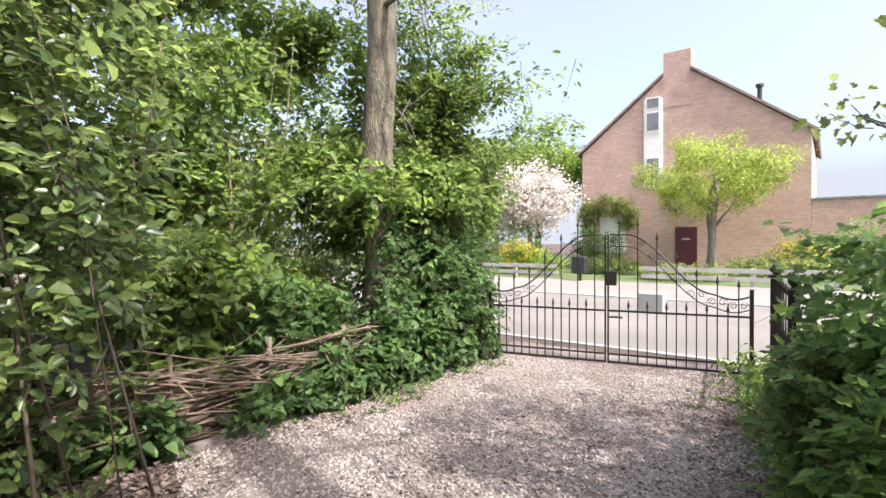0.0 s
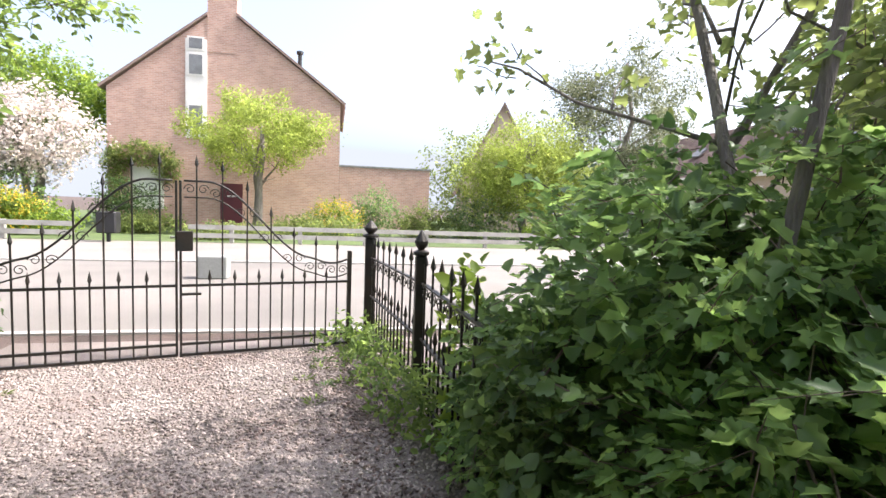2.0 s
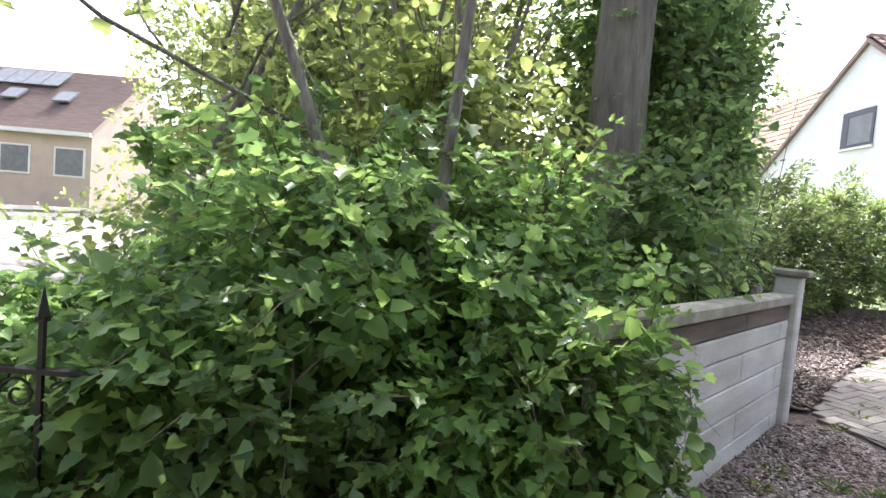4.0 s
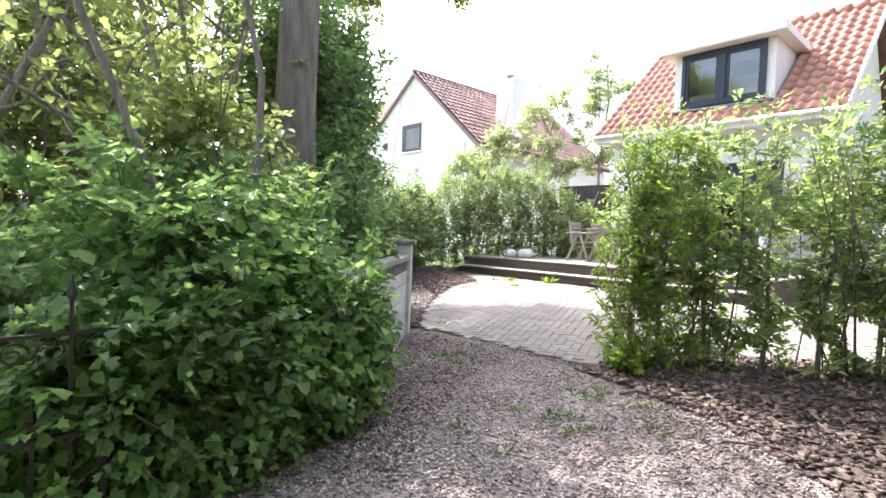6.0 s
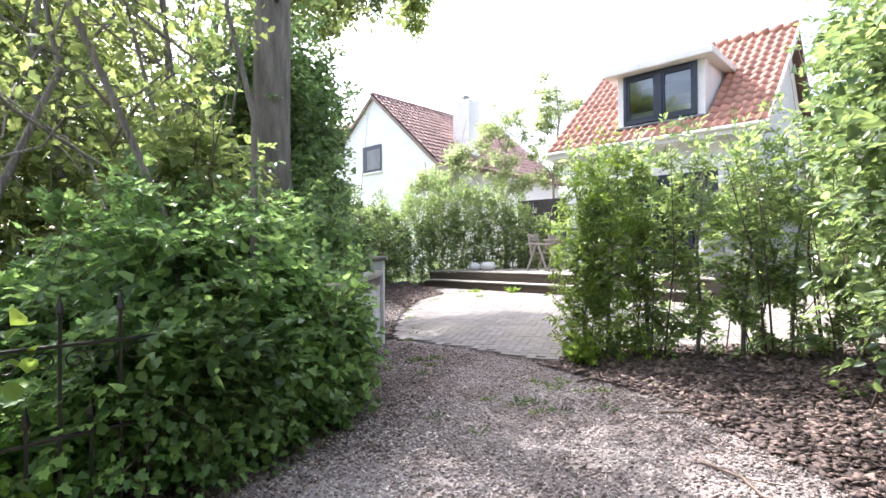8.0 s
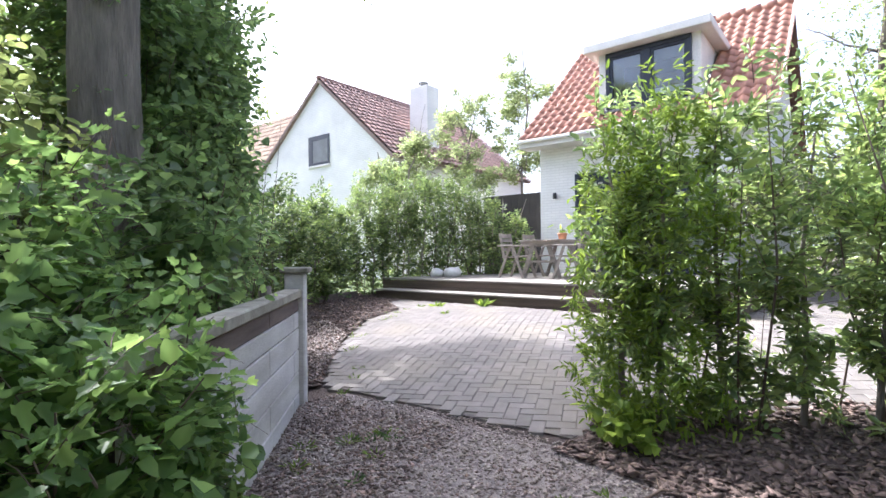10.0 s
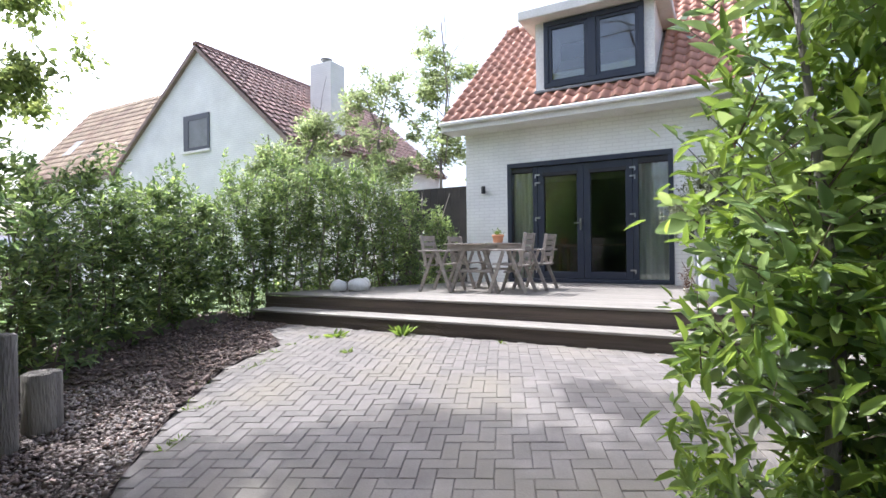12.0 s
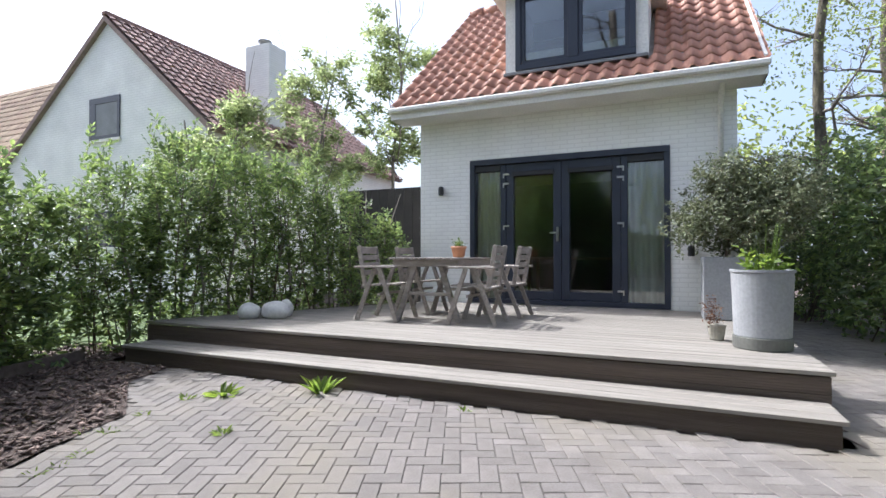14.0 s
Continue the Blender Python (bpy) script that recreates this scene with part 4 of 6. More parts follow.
part("apron", boxes([((-0.42, -0.56, 0.64), (0.42, -0.53, 0.718)), ((-0.42, 0.53, 0.64), (0.42, 0.56, 0.718)), ((-0.42, -0.53, 0.64), (-0.39, 0.53, 0.718)), ((0.39, -0.53, 0.64), (0.42, 0.53, 0.718))], 0.004), M["teak"], tb)
for yy in (-0.48, 0.48):
    for s in (-1, 1):
        bm = bmesh.new()
        bar(bm, (s * 0.38, yy + 0.02 * s, 0), (s * 0.14, yy + 0.02 * s, 0.7), 0.04, 0.06, 0.004)
        part("leg", bm, M["teak"], tb)
    part("stretcher", boxes([((-0.3, yy - 0.02, 0.3), (0.3, yy + 0.02, 0.34))], 0.004), M["teak"], tb)
fp = thing("flower_pot", (0.84, -1.85, DT + 0.742), "terracotta pot with small green plants on the garden table", "flower pot")
part("pot", lathe([(0.06, 0), (0.075, 0.02), (0.09, 0.11), (0.1, 0.11), (0.1, 0.14), (0.085, 0.14), (0.08, 0.12)], 16), M["terracotta"], fp, smooth=True)
foliage("plant", [(0, 0, 0.16, 0.07, 0.07, 0.06)], 40, 3, 0.05, 0.3, M["grass"], fp, 5, spread=0.02)


def boulder(place, r, seed, label):
    bm = bmesh.new()
    bmesh.ops.create_icosphere(bm, subdivisions=3, radius=1)
    for v in bm.verts:
        v.co *= 1 + 0.12 * noise.noise(v.co * 1.3 + Vector((seed, 0, 0)))
        v.co = Vector((v.co.x * r[0], v.co.y * r[1], max(v.co.z, -0.75) * r[2]))
    ob = part("boulder", bm, M["stone"], None, smooth=True)
    ob.location = (place[0], place[1], place[2] + r[2] * 0.74)
    tagged(ob, label, "stone", "pale stones on the deck")


boulder((-1.42, -3.1, DKZ), (0.15, 0.12, 0.11), 1, "smooth pale round stone on the deck")
boulder((-1.14, -2.95, DKZ), (0.2, 0.14, 0.12), 7, "larger smooth pale stone on the deck")

boulder((-1.2, -2.7, DKZ), (0.1, 0.09, 0.12), 4, "small pale stone behind two larger ones on the deck")

# pots
bp_ = thing("round_planter", (3.98, -2.93, DT), "large round grey planter with fresh green plants on the deck", "planter")
part("pot", lathe([(0.195, 0), (0.2, 0.02), (0.202, 0.1), (0.207, 0.105), (0.226, 0.62), (0.236, 0.625), (0.236, 0.645), (0.213, 0.645), (0.205, 0.58)], 40), M["zinc"], bp_, smooth=False)
part("foot", lathe([(0.211, 0.0), (0.215, 0.01), (0.216, 0.095), (0.205, 0.1)], 40), M["zinc_dark"], bp_)
part("soil", lathe([(0.207, 0.57), (0.204, 0.6)], 24), M["soil"], bp_)
foliage("plant", [(0.02, 0, 0.66, 0.15, 0.15, 0.08), (-0.08, 0, 0.74, 0.05, 0.05, 0.12)], 55, 4, 0.075, 0.4, M["leaf_lime"], bp_, 8, spread=0.04)
rr = np.random.default_rng(4)
tubes("stalks", [([(a, b, 0.6), (a * 1.4, b * 1.4, 0.85), (a * 1.8, b * 1.8, 1.02)], [0.004, 0.003, 0.001]) for a, b in rr.uniform(-0.08, 0.08, (8, 2))], M["grass"], bp_, n=4)
sp = thing("square_planter", (3.92, -0.75, DT), "tall square grey planter with a silvery evergreen shrub", "planter")
part("box", boxes([((-0.27, -0.27, 0), (0.27, 0.27, 0.75))], 0.01), M["zinc"], sp)
foliage("shrub", [(0.25, 0, 1.3, 0.72, 0.6, 0.55), (0.6, 0.1, 1.6, 0.5, 0.45, 0.45), (-0.35, -0.1, 1.15, 0.4, 0.3, 0.32), (0.0, 0, 1.75, 0.4, 0.4, 0.3)], 1500, 4, 0.055, 0.5, M["leaf_grey"], sp, 9, spread=0.06, inner=0.8)
sprays([(0.25, 0, 1.3, 0.7, 0.6, 0.52), (0.6, 0.1, 1.6, 0.5, 0.45, 0.42), (-0.35, -0.1, 1.15, 0.4, 0.3, 0.32), (0.0, 0, 1.7, 0.4, 0.4, 0.3)], 620, 9, 0.062, 0.48, "laurel", M["leaf_grey"], sp, 19, length=0.22, fan=0.12, droop=0.1, lift=0.2, label="silvery leaves", name="outer_leaves")
tubes("stems", branch_runs((0, 0, 0.7), (0.1, 0, 1.5), 0.02, rr, n=9, spread=0.6, reach=0.9, start=0.1), M["twig"], sp, n=5)
smp = thing("small_pot", (3.67, -2.62, DT), "small clay pot with a dry reddish plant on the deck", "flower pot")
part("pot", lathe([(0.055, 0), (0.06, 0.01), (0.075, 0.12), (0.08, 0.12), (0.08, 0.14), (0.065, 0.14)], 16), M["cap"], smp)
foliage("plant", [(-0.02, 0, 0.24, 0.08, 0.08, 0.12)], 60, 4, 0.03, 0.4, M["brown_leaf"], smp, 10, spread=0.03)

# ---- neighbour's white house ----
nb = thing("neighbour_house", (0, 0, 0), "white-painted brick house with brown tiled roofs behind the hedge", "house")
GYN = 0.9


def prism(pts, y0, y1):
    bm = bmesh.new()
    a = [bm.verts.new((x, y0, z)) for x, z in pts]
    b = [bm.verts.new((x, y1, z)) for x, z in pts]
    bm.faces.new(a)
    bm.faces.new(b[::-1])
    for i in range(len(pts)):
        j = (i + 1) % len(pts)
        bm.faces.new((a[i], a[j], b[j], b[i]))
    return bm


part("wall", prism([(-16.6, -0.1), (-6.75, -0.1), (-6.75, 4.35), (-10.4, 7.5), (-14.4, 4.7), (-16.6, 2.9)], GYN, GYN + 9.0), M["white_brick"], nb)


def roof_plane(name, a, b, c, d, rows, cols, material, parent, th=0.03):
    """Rows of tiles between eave a-b and ridge d-c, each a small raised piece."""
    a, b, c, d = map(Vector, (a, b, c, d))
    v, f = [], []
    n = (b - a).cross(d - a).normalized()
    for i in range(rows):
        for j in range(cols):
            u0, u1, w0, w1 = j / cols, (j + 0.94) / cols, i / rows, (i + 1.08) / rows
            def at(u, w):
                return (a.lerp(b, u)).lerp(d.lerp(c, u), min(w, 1.0))
            k = len(v)
            v += [at(u0, w0) + n * th * 2, at(u1, w0) + n * th * 1.2, at(u1, w1) + n * th * 0.6, at(u0, w1) + n * th, at((u0 + u1) / 2, w0) + n * th * 2.8, at((u0 + u1) / 2, w1) + n * th * 1.6]
            v += [at(u0, w0), at(u1, w0)]
            f += [(k, k + 4, k + 5, k + 3), (k + 4, k + 1, k + 2, k + 5), (k + 6, k + 7, k + 1, k + 4), (k + 6, k + 4, k, k + 6)][:3]
    me = bpy.data.meshes.new(name)
    me.from_pydata(v, [], f)
    ob = finish(name, me, material, parent)
    ob["kind"] = "stuff"
    return ob


M["tile_mossy"] = mat("mossy_tiles", (0.36, 0.27, 0.17), 0.85, (0.24, 0.15, 0.1), 1.2, 0.3, 40, per_island=0.2)
M["tile_brown"] = mat("brown_tiles", (0.33, 0.205, 0.17), 0.8, (0.22, 0.135, 0.115), 2.0, 0.3, 40, per_island=0.2)
part("roof_deck", prism([(-6.55, 4.1), (-10.4, 7.42), (-10.4, 7.56), (-6.4, 4.14)], GYN - 0.12, GYN + 9.1), M["roof_far"], nb)
roof_plane("roof_tiles", (-6.4, GYN - 0.12, 4.18), (-6.4, GYN + 9.1, 4.18), (-10.4, GYN + 9.1, 7.6), (-10.4, GYN - 0.12, 7.6), 16, 34, M["tile_brown"], nb)
part("roof_deck", prism([(-15.4, 3.75), (-15.3, 3.68), (-10.4, 7.42), (-10.4, 7.58)], GYN - 0.12, GYN + 9.1), M["roof_far"], nb)
part("ridge", boxes([((-10.5, GYN - 0.15, 7.55), (-10.3, GYN + 9.1, 7.68))], 0.03), M["tile_brown"], nb)
part("chimney", boxes([((-8.15, GYN + 2.6, 4.5), (-7.25, GYN + 3.3, 7.35))]), M["white_brick"], nb)
part("chimney_cap", lathe([(0.16, 7.35), (0.18, 7.4), (0.12, 7.42), (0.12, 7.5), (0.2, 7.52), (0.2, 7.56)], 14), M["slab"], nb).location = (-7.7, GYN + 2.9, 0)
for x0, x1, z0, z1 in ((-11.13, -9.87, 4.29, 5.42), (-11.6, -9.6, 1.4, 2.35)):
    w = part("window", boxes([((x0, GYN - 0.03, z0), (x1, GYN - 0.004, z0 + 0.1)), ((x0, GYN - 0.03, z1 - 0.17), (x1, GYN - 0.004, z1)), ((x0, GYN - 0.03, z0 + 0.1), (x0 + 0.26, GYN - 0.004, z1 - 0.17)),
                              ((x1 - 0.1, GYN - 0.03, z0 + 0.1), (x1, GYN - 0.004, z1 - 0.17))], 0.004), M["frame"], nb)
    part("pane", boxes([((x0 + 0.26, GYN - 0.02, z0 + 0.1), (x1 - 0.1, GYN - 0.008, z1 - 0.17))]), M["lead"], w)
    part("sill", boxes([((x0 - 0.05, GYN - 0.06, z0 - 0.08), (x1 + 0.05, GYN - 0.002, z0 - 0.004))], 0.004), M["render_white"], w)
# lower wing
roof_plane("wing_tiles", (-23.6, GYN + 0.4, 4.2), (-15.6, GYN + 0.4, 4.2), (-15.6, GYN + 3.6, 8.15), (-23.6, GYN + 3.6, 8.15), 14, 34, M["tile_mossy"], nb)
part("wing_roof", slab(-23.6, -15.6, GYN + 0.45, 4.13, GYN + 3.6, 8.08, 0.1), M["roof_far"], nb)
part("wing_wall", boxes([((-23.4, GYN + 0.9, -0.1), (-16.62, GYN + 4, 4.4))]), M["white_brick"], nb)
part("skylight", slab(-21.6, -20.9, GYN + 1.3, 5.42, GYN + 1.9, 6.16, 0.06), M["lead"], nb)

# ---- concrete wall ----
wA, wB = Vector((1.86, -8.86, 0)), Vector((3.78, -10.83, 0))
wd = (wB - wA).normalized()
wang = math.degrees(math.atan2(wd.y, wd.x))
cw = thing("concrete_fence", (wA.x, wA.y, -0.3), "low grey concrete panel wall with a pillar and a mossy capping", "wall", turn=wang)
L = (wB - wA).length
part("pillar", boxes([((-0.03, -0.08, -0.1), (0.1, 0.08, 1.06))], 0.012), M["concrete"], cw)
part("pillar_cap", boxes([((-0.06, -0.11, 1.062), (0.13, 0.12, 1.11))], 0.012), M["cap"], cw, "weathered dark cap stone")
for i, (z0, z1) in enumerate(((-0.1, 0.12), (0.12, 0.29), (0.29, 0.46), (0.46, 0.63), (0.63, 0.76), (0.76, 0.87))):
    cut = 0.3 + (i % 2) * 0.75
    xs = [0.105]
    while cut < L:
        xs.append(cut)
        cut += 1.5
    xs.append(L)
    for a, b in zip(xs, xs[1:]):
        part("panel", boxes([((a + 0.004, -0.035, z0 + 0.005), (b - 0.004, 0.035, z1 - 0.003))], 0.006), M["concrete"] if i < 5 else M["stained"], cw, "" if i < 5 else "brown-stained top board")
part("core", boxes([((0.11, -0.02, -0.1), (L, 0.02, 0.87))]), M["soil"], cw)
part("capping", boxes([((0.102, -0.075, 0.872), (L, 0.06, 0.94))], 0.01), M["cap"], cw, "pale weathered capping plank")
for i, (x, y, h, r) in enumerate(((0.05, -8.02, 0.76, 0.075), (-0.12, -7.74, 0.42, 0.12))):
    st = thing("log_stump", (x, y, gz(y)), "upright sawn log standing in the planting bed", "log", "logs in the planting bed")
    part("log", lathe([(r * 1.05, 0), (r, 0.05), (r * 0.97, h), (r * 0.8, h + 0.01)], 12), M["bark"], st, smooth=True)

# ---- gate ----
gA, gC, gB = Vector((7.5, -14.26, -0.29)), Vector((6.15, -14.56, -0.29)), Vector((4.78, -14.87, -0.29))


def spear(bm, x, z, w, y=0.0):
    """A pointed finial on a collar."""
    for a, b, c in ((0.008, 0.016, 0.02), ):
        box(bm, (x - w * 1.3, y - w * 1.3, z), (x + w * 1.3, y + w * 1.3, z + 0.012))
    r = bmesh.ops.create_cone(bm, segments=4, radius1=w * 2.1, radius2=0.0006, depth=0.075, cap_ends=True)
    bmesh.ops.translate(bm, verts=r["verts"], vec=(x, y, z + 0.012 + 0.0375))
    r = bmesh.ops.create_cone(bm, segments=4, radius1=w * 0.6, radius2=w * 2.1, depth=0.02, cap_ends=True)
    bmesh.ops.translate(bm, verts=r["verts"], vec=(x, y, z + 0.004))


def scroll_run(cx, cz, r, turns=1.3, flip=1, y=0.0):
    pts, rad = [], []
    for i in range(15):
        t = i / 14
        a = t * turns * 2 * math.pi
        q = r * (1 - 0.75 * t)
        pts.append((cx + flip * q * math.cos(a), y, cz + q * math.sin(a)))
        rad.append(0.004)
    return pts, rad


def gate_leaf(a, b, label):
    """From the hinge side a to the meeting side b."""
    d = b - a
    W = Vector((d.x, d.y, 0)).length
    g = thing("gate_leaf", a, label, "gate", "leaves of the iron gate", turn=math.degrees(math.atan2(d.y, d.x)))
    def curve(u):
        s = min(max((u - 0.25) / 0.6, 0), 1)
        return 0.8 + 0.62 * s * s * (3 - 2 * s) - 0.05 * math.sin(min(u / 0.25, 1) * math.pi)
    part("stile", boxes([((0, -0.018, 0.0), (0.036, 0.018, 0.86))], 0.003), M["iron"], g)
    part("stile", boxes([((W - 0.024, -0.012, -0.02), (W - 0.006, 0.012, 1.42))], 0.003), M["iron"], g)
    for z in (0.012, 0.1, 0.58):
        part("rail", boxes([((0.036, -0.012, z - 0.01), (W - 0.024, 0.012, z + 0.01))]), M["iron"], g)
    xs = np.linspace(0.04, W - 0.04, 25)
    tubes("top_rail", [([(x, 0, curve(x / W)) for x in xs], [0.009] * 25)], M["iron"], g, n=6)
    tubes("top_rail", [([(x, 0, curve(x / W) - 0.13 + 0.1 * (x / W > 0.9) * 0) for x in xs], [0.006] * 25)], M["iron"], g, n=6)
    nb_ = 13
    for i in range(nb_):
        x = 0.036 + (W - 0.072) * (i + 1) / (nb_ + 1)
        tall = i % 2 == 0
        bm = bmesh.new()
        top = curve(x / W) + 0.12 if tall else 0.62
        box(bm, (x - 0.006, -0.006, 0.0), (x + 0.006, 0.006, top))
        spear(bm, x, top, 0.0075)
        part("spear_bar", bm, M["iron"], g)
        if tall:
            zc = curve(x / W) - 0.065
            for s in (-1, 1):
                me = tubes("scroll", [scroll_run(x + s * 0.05, zc, 0.042, flip=s)], M["iron"], g, n=5)
    return g


def curl_gate():
    gate_leaf(gA, gC, "black wrought-iron gate leaf with spear bars, closed")
    g = gate_leaf(gB, gC, "black wrought-iron gate leaf with spear bars and latch, closed")
    part("latch", boxes([((1.24, -0.015, 0.5), (1.39, 0.015, 0.52))], 0.003), M["iron"], g)
    part("lock_case", boxes([((1.3, -0.03, 0.86), (1.42, 0.03, 1.02))], 0.006), M["iron"], g)
    part("lever", boxes([((1.33, -0.075, 0.955), (1.47, -0.055, 0.975)), ((1.34, -0.055, 0.955), (1.36, -0.03, 0.975))], 0.004), M["metal"], g, "bright steel lever on the lock")


curl_gate()


def iron_post(p, h, w, group="iron posts"):
    t = thing("iron_post", p, "black iron post with a ball finial", "post", group)
    part("shaft", boxes([((-w / 2, -w / 2, -0.05), (w / 2, w / 2, h))], 0.006), M["iron"], t)
    part("finial", lathe([(w * 0.4, h), (w * 0.75, h + 0.01), (w * 0.75, h + 0.03), (w * 0.3, h + 0.045), (w * 0.62, h + 0.08), (w * 0.62, h + 0.1), (w * 0.4, h + 0.13), (0.005, h + 0.17)], 12), M["iron"], t, smooth=False)
    return t


iron_post((4.6, -15.0, -0.3), 0.98, 0.1)
iron_post((7.64, -14.24, -0.3), 0.98, 0.08)
iron_post((4.38, -13.42, -0.3), 0.97, 0.07)


def fence_panel(a, b, label):
    d = b - a
    W = Vector((d.x, d.y, 0)).length
    g = thing("iron_fence_panel", a, label, "fence", "iron fence panels", turn=math.degrees(math.atan2(d.y, d.x)))
    for z in (0.1, 0.44, 0.8):
        part("rail", boxes([((0, -0.014, z - 0.006), (W, 0.014, z + 0.006))]), M["iron"], g)
    n = max(2, int(W / 0.105))
    for i in range(n):
        x = (i + 0.5) * W / n
        bm = bmesh.new()
        top = 0.92 if i % 2 == 0 else 0.5
        box(bm, (x - 0.006, -0.006, 0.02), (x + 0.006, 0.006, top))
        spear(bm, x, top, 0.0085)
        part("spear_bar", bm, M["iron"], g)
        if i % 2 == 0:
            for s in (-1, 1):
                tubes("scroll", [scroll_run(x + s * 0.052, 0.74, 0.045, flip=s)], M["iron"], g, n=5)
    return g


fence_panel(Vector((4.59, -14.94, -0.3)), Vector((4.39, -13.48, -0.3)), "black iron fence panel with spears and scrolls beside the gate")
fence_panel(Vector((4.37, -13.36, -0.3)), Vector((4.32, -12.1, -0.3)), "black iron fence panel half buried in the shrub")

# ---- brick house across the road ----
BZ = -0.3
BY = -35.0
bh = thing("brick_house", (0, 0, 0), "tall red-brick gabled house with a chimney across the road", "house")
part("wall", prism([(4.8, BZ), (14.65, BZ), (14.65, 5.7), (10.6, 9.0), (9.38, 9.1), (4.8, 5.7)], BY - 9, BY), M["brick"], bh)
part("chimney", boxes([((9.38, BY - 0.9, 7.5), (10.6, BY + 0.02, 10.1))]), M["brick"], bh)
for a, b in (((4.6, 5.6), (9.38, 9.15)), ((14.9, 5.6), (10.6, 9.05))):
    p, q = a, b
    s = 1 if q[0] > p[0] else -1
    part("verge_board", prism([(p[0], p[1]), (q[0], q[1]), (q[0], q[1] + 0.12), (p[0] - 0.05 * s, p[1] + 0.1)], BY - 9.2, BY + 0.14), M["roof_far"], bh, "dark tiled roof edge")
part("glazed_strip", boxes([((10.62, BY + 0.004, 3.7), (11.5, BY + 0.05, 8.0))]), M["render_white"], bh, "white panelled strip beside the chimney")
for z0, z1 in ((6.4, 7.4), (3.9, 5.2), (7.5, 8.1)):
    w = part("window", boxes([((10.72, BY + 0.052, z0), (11.42, BY + 0.08, z1))]), M["render_white"], bh)
    part("pane", boxes([((10.8, BY + 0.082, z0 + 0.08), (11.34, BY + 0.09, z1 - 0.08))]), M["lead"], w)
w = part("window", boxes([((12.4, BY + 0.004, 0.5), (13.7, BY + 0.05, 2.35))]), M["render_white"], bh)
part("pane", boxes([((12.5, BY + 0.052, 0.6), (13.6, BY + 0.06, 2.25))]), M["curtain"], w)
w = part("door", boxes([((9.1, BY + 0.004, -0.3), (10.05, BY + 0.06, 1.75))]), M["maroon"], bh, "dark maroon front door")
part("letter_plate", boxes([((9.4, BY + 0.062, 1.15), (9.75, BY + 0.08, 1.22))]), M["metal"], w)
part("annex_wall", boxes([((0.45, BY - 5, BZ), (4.79, BY - 0.02, 2.78))]), M["brick"], bh, "low flat-roofed brick annex")
part("annex_coping", boxes([((0.4, BY - 5.05, 2.782), (4.79, BY + 0.02, 2.86))]), M["slab"], bh)
part("roof_vent", lathe([(0.1, 7.2), (0.1, 7.9), (0.16, 7.92), (0.16, 8.05)], 10), M["dark_plastic"], bh).location = (6.7, BY - 0.6, 0)

# far houses along the street
ah = thing("a_frame_house", (-5.6, -42.2, -0.3), "steep-roofed brick house behind yellow-green trees", "house", turn=-12)
part("wall", prism([(-2.9, 0), (2.9, 0), (2.6, 2.8), (0, 8.0), (-2.6, 2.8)], -9, 0), M["brick_far"], ah)
part("roof", prism([(2.95, 2.2), (0, 8.0), (0, 8.25), (3.2, 2.2)], -9.2, 0.2), M["roof_far"], ah)
part("roof", prism([(-2.95, 2.2), (-3.2, 2.2), (0, 8.25), (0, 8.0)], -9.2, 0.2), M["roof_far"], ah)
rh = thing("terrace_house", (-22, -47, -0.3), "pale brick terrace with red-brown roof and skylights", "house", turn=0)


def terrace():
    bm = bmesh.new()
    P = [(0, 0), (0, 4.5), (-4.5, 8.4), (-9, 4.5), (-9, 0)]
    a = [bm.verts.new((x, 16, z)) for x, z in P]
    b = [bm.verts.new((x, -16, z)) for x, z in P]
    bm.faces.new(a)
    bm.faces.new(b[::-1])
    for i in range(5):
        bm.faces.new((a[i], a[(i + 1) % 5], b[(i + 1) % 5], b[i]))
    part("wall", bm, M["brick_far"], rh)
    bm = bmesh.new()
    v = [bm.verts.new(p) for p in ((0.4, 16.2, 4.3), (0.4, -16.2, 4.3), (-4.5, -16.2, 8.55), (-4.5, 16.2, 8.55))]
    bm.faces.new(v)
    bmesh.ops.solidify(bm, geom=bm.faces[:], thickness=0.15)
    part("roof", bm, M["roof_far"], rh)
    part("eave", boxes([((0.3, -16.2, 4.1), (0.5, 16.2, 4.32))]), M["render_white"], rh)
    for y in (-13, -9, -5, -1, 3, 7, 11, 14):
        w = part("window", boxes([((0.004, y, 1.9), (0.06, y + 1.7, 3.5))]), M["render_white"], rh)
        part("pane", boxes([((0.062, y + 0.1, 2.0), (0.07, y + 1.6, 3.4))]), M["lead"], w)
    for y in (-11, -7, 0, 6, 10, 13):
        m = pose(-1.9, y, 6.47, 0, 41, 0)
        bm = bmesh.new()
        box(bm, (-0.5, -0.5, 0), (0.5, 0.5, 0.12), 0.0, m)
        part("skylight", bm, M["lead"], rh)
    for y in (8, 9.1, 10.2, 11.3):
        m = pose(-3.4, y, 7.78, 0, 41, 0)
        bm = bmesh.new()
        box(bm, (-0.8, -0.52, 0), (0.8, 0.52, 0.06), 0.0, m)
        part("solar_panel", bm, M["lead"], rh)


terrace()
shd = thing("garden_screen", (-7.0, -28.6, -0.3), "weathered vertical-board fence screen by the street", "fence", turn=-35)
for i in range(12):
    part("board", boxes([((i * 0.17, 0, 0), (i * 0.17 + 0.15, 0.03, 1.95))]), M["rail_wood"], shd)

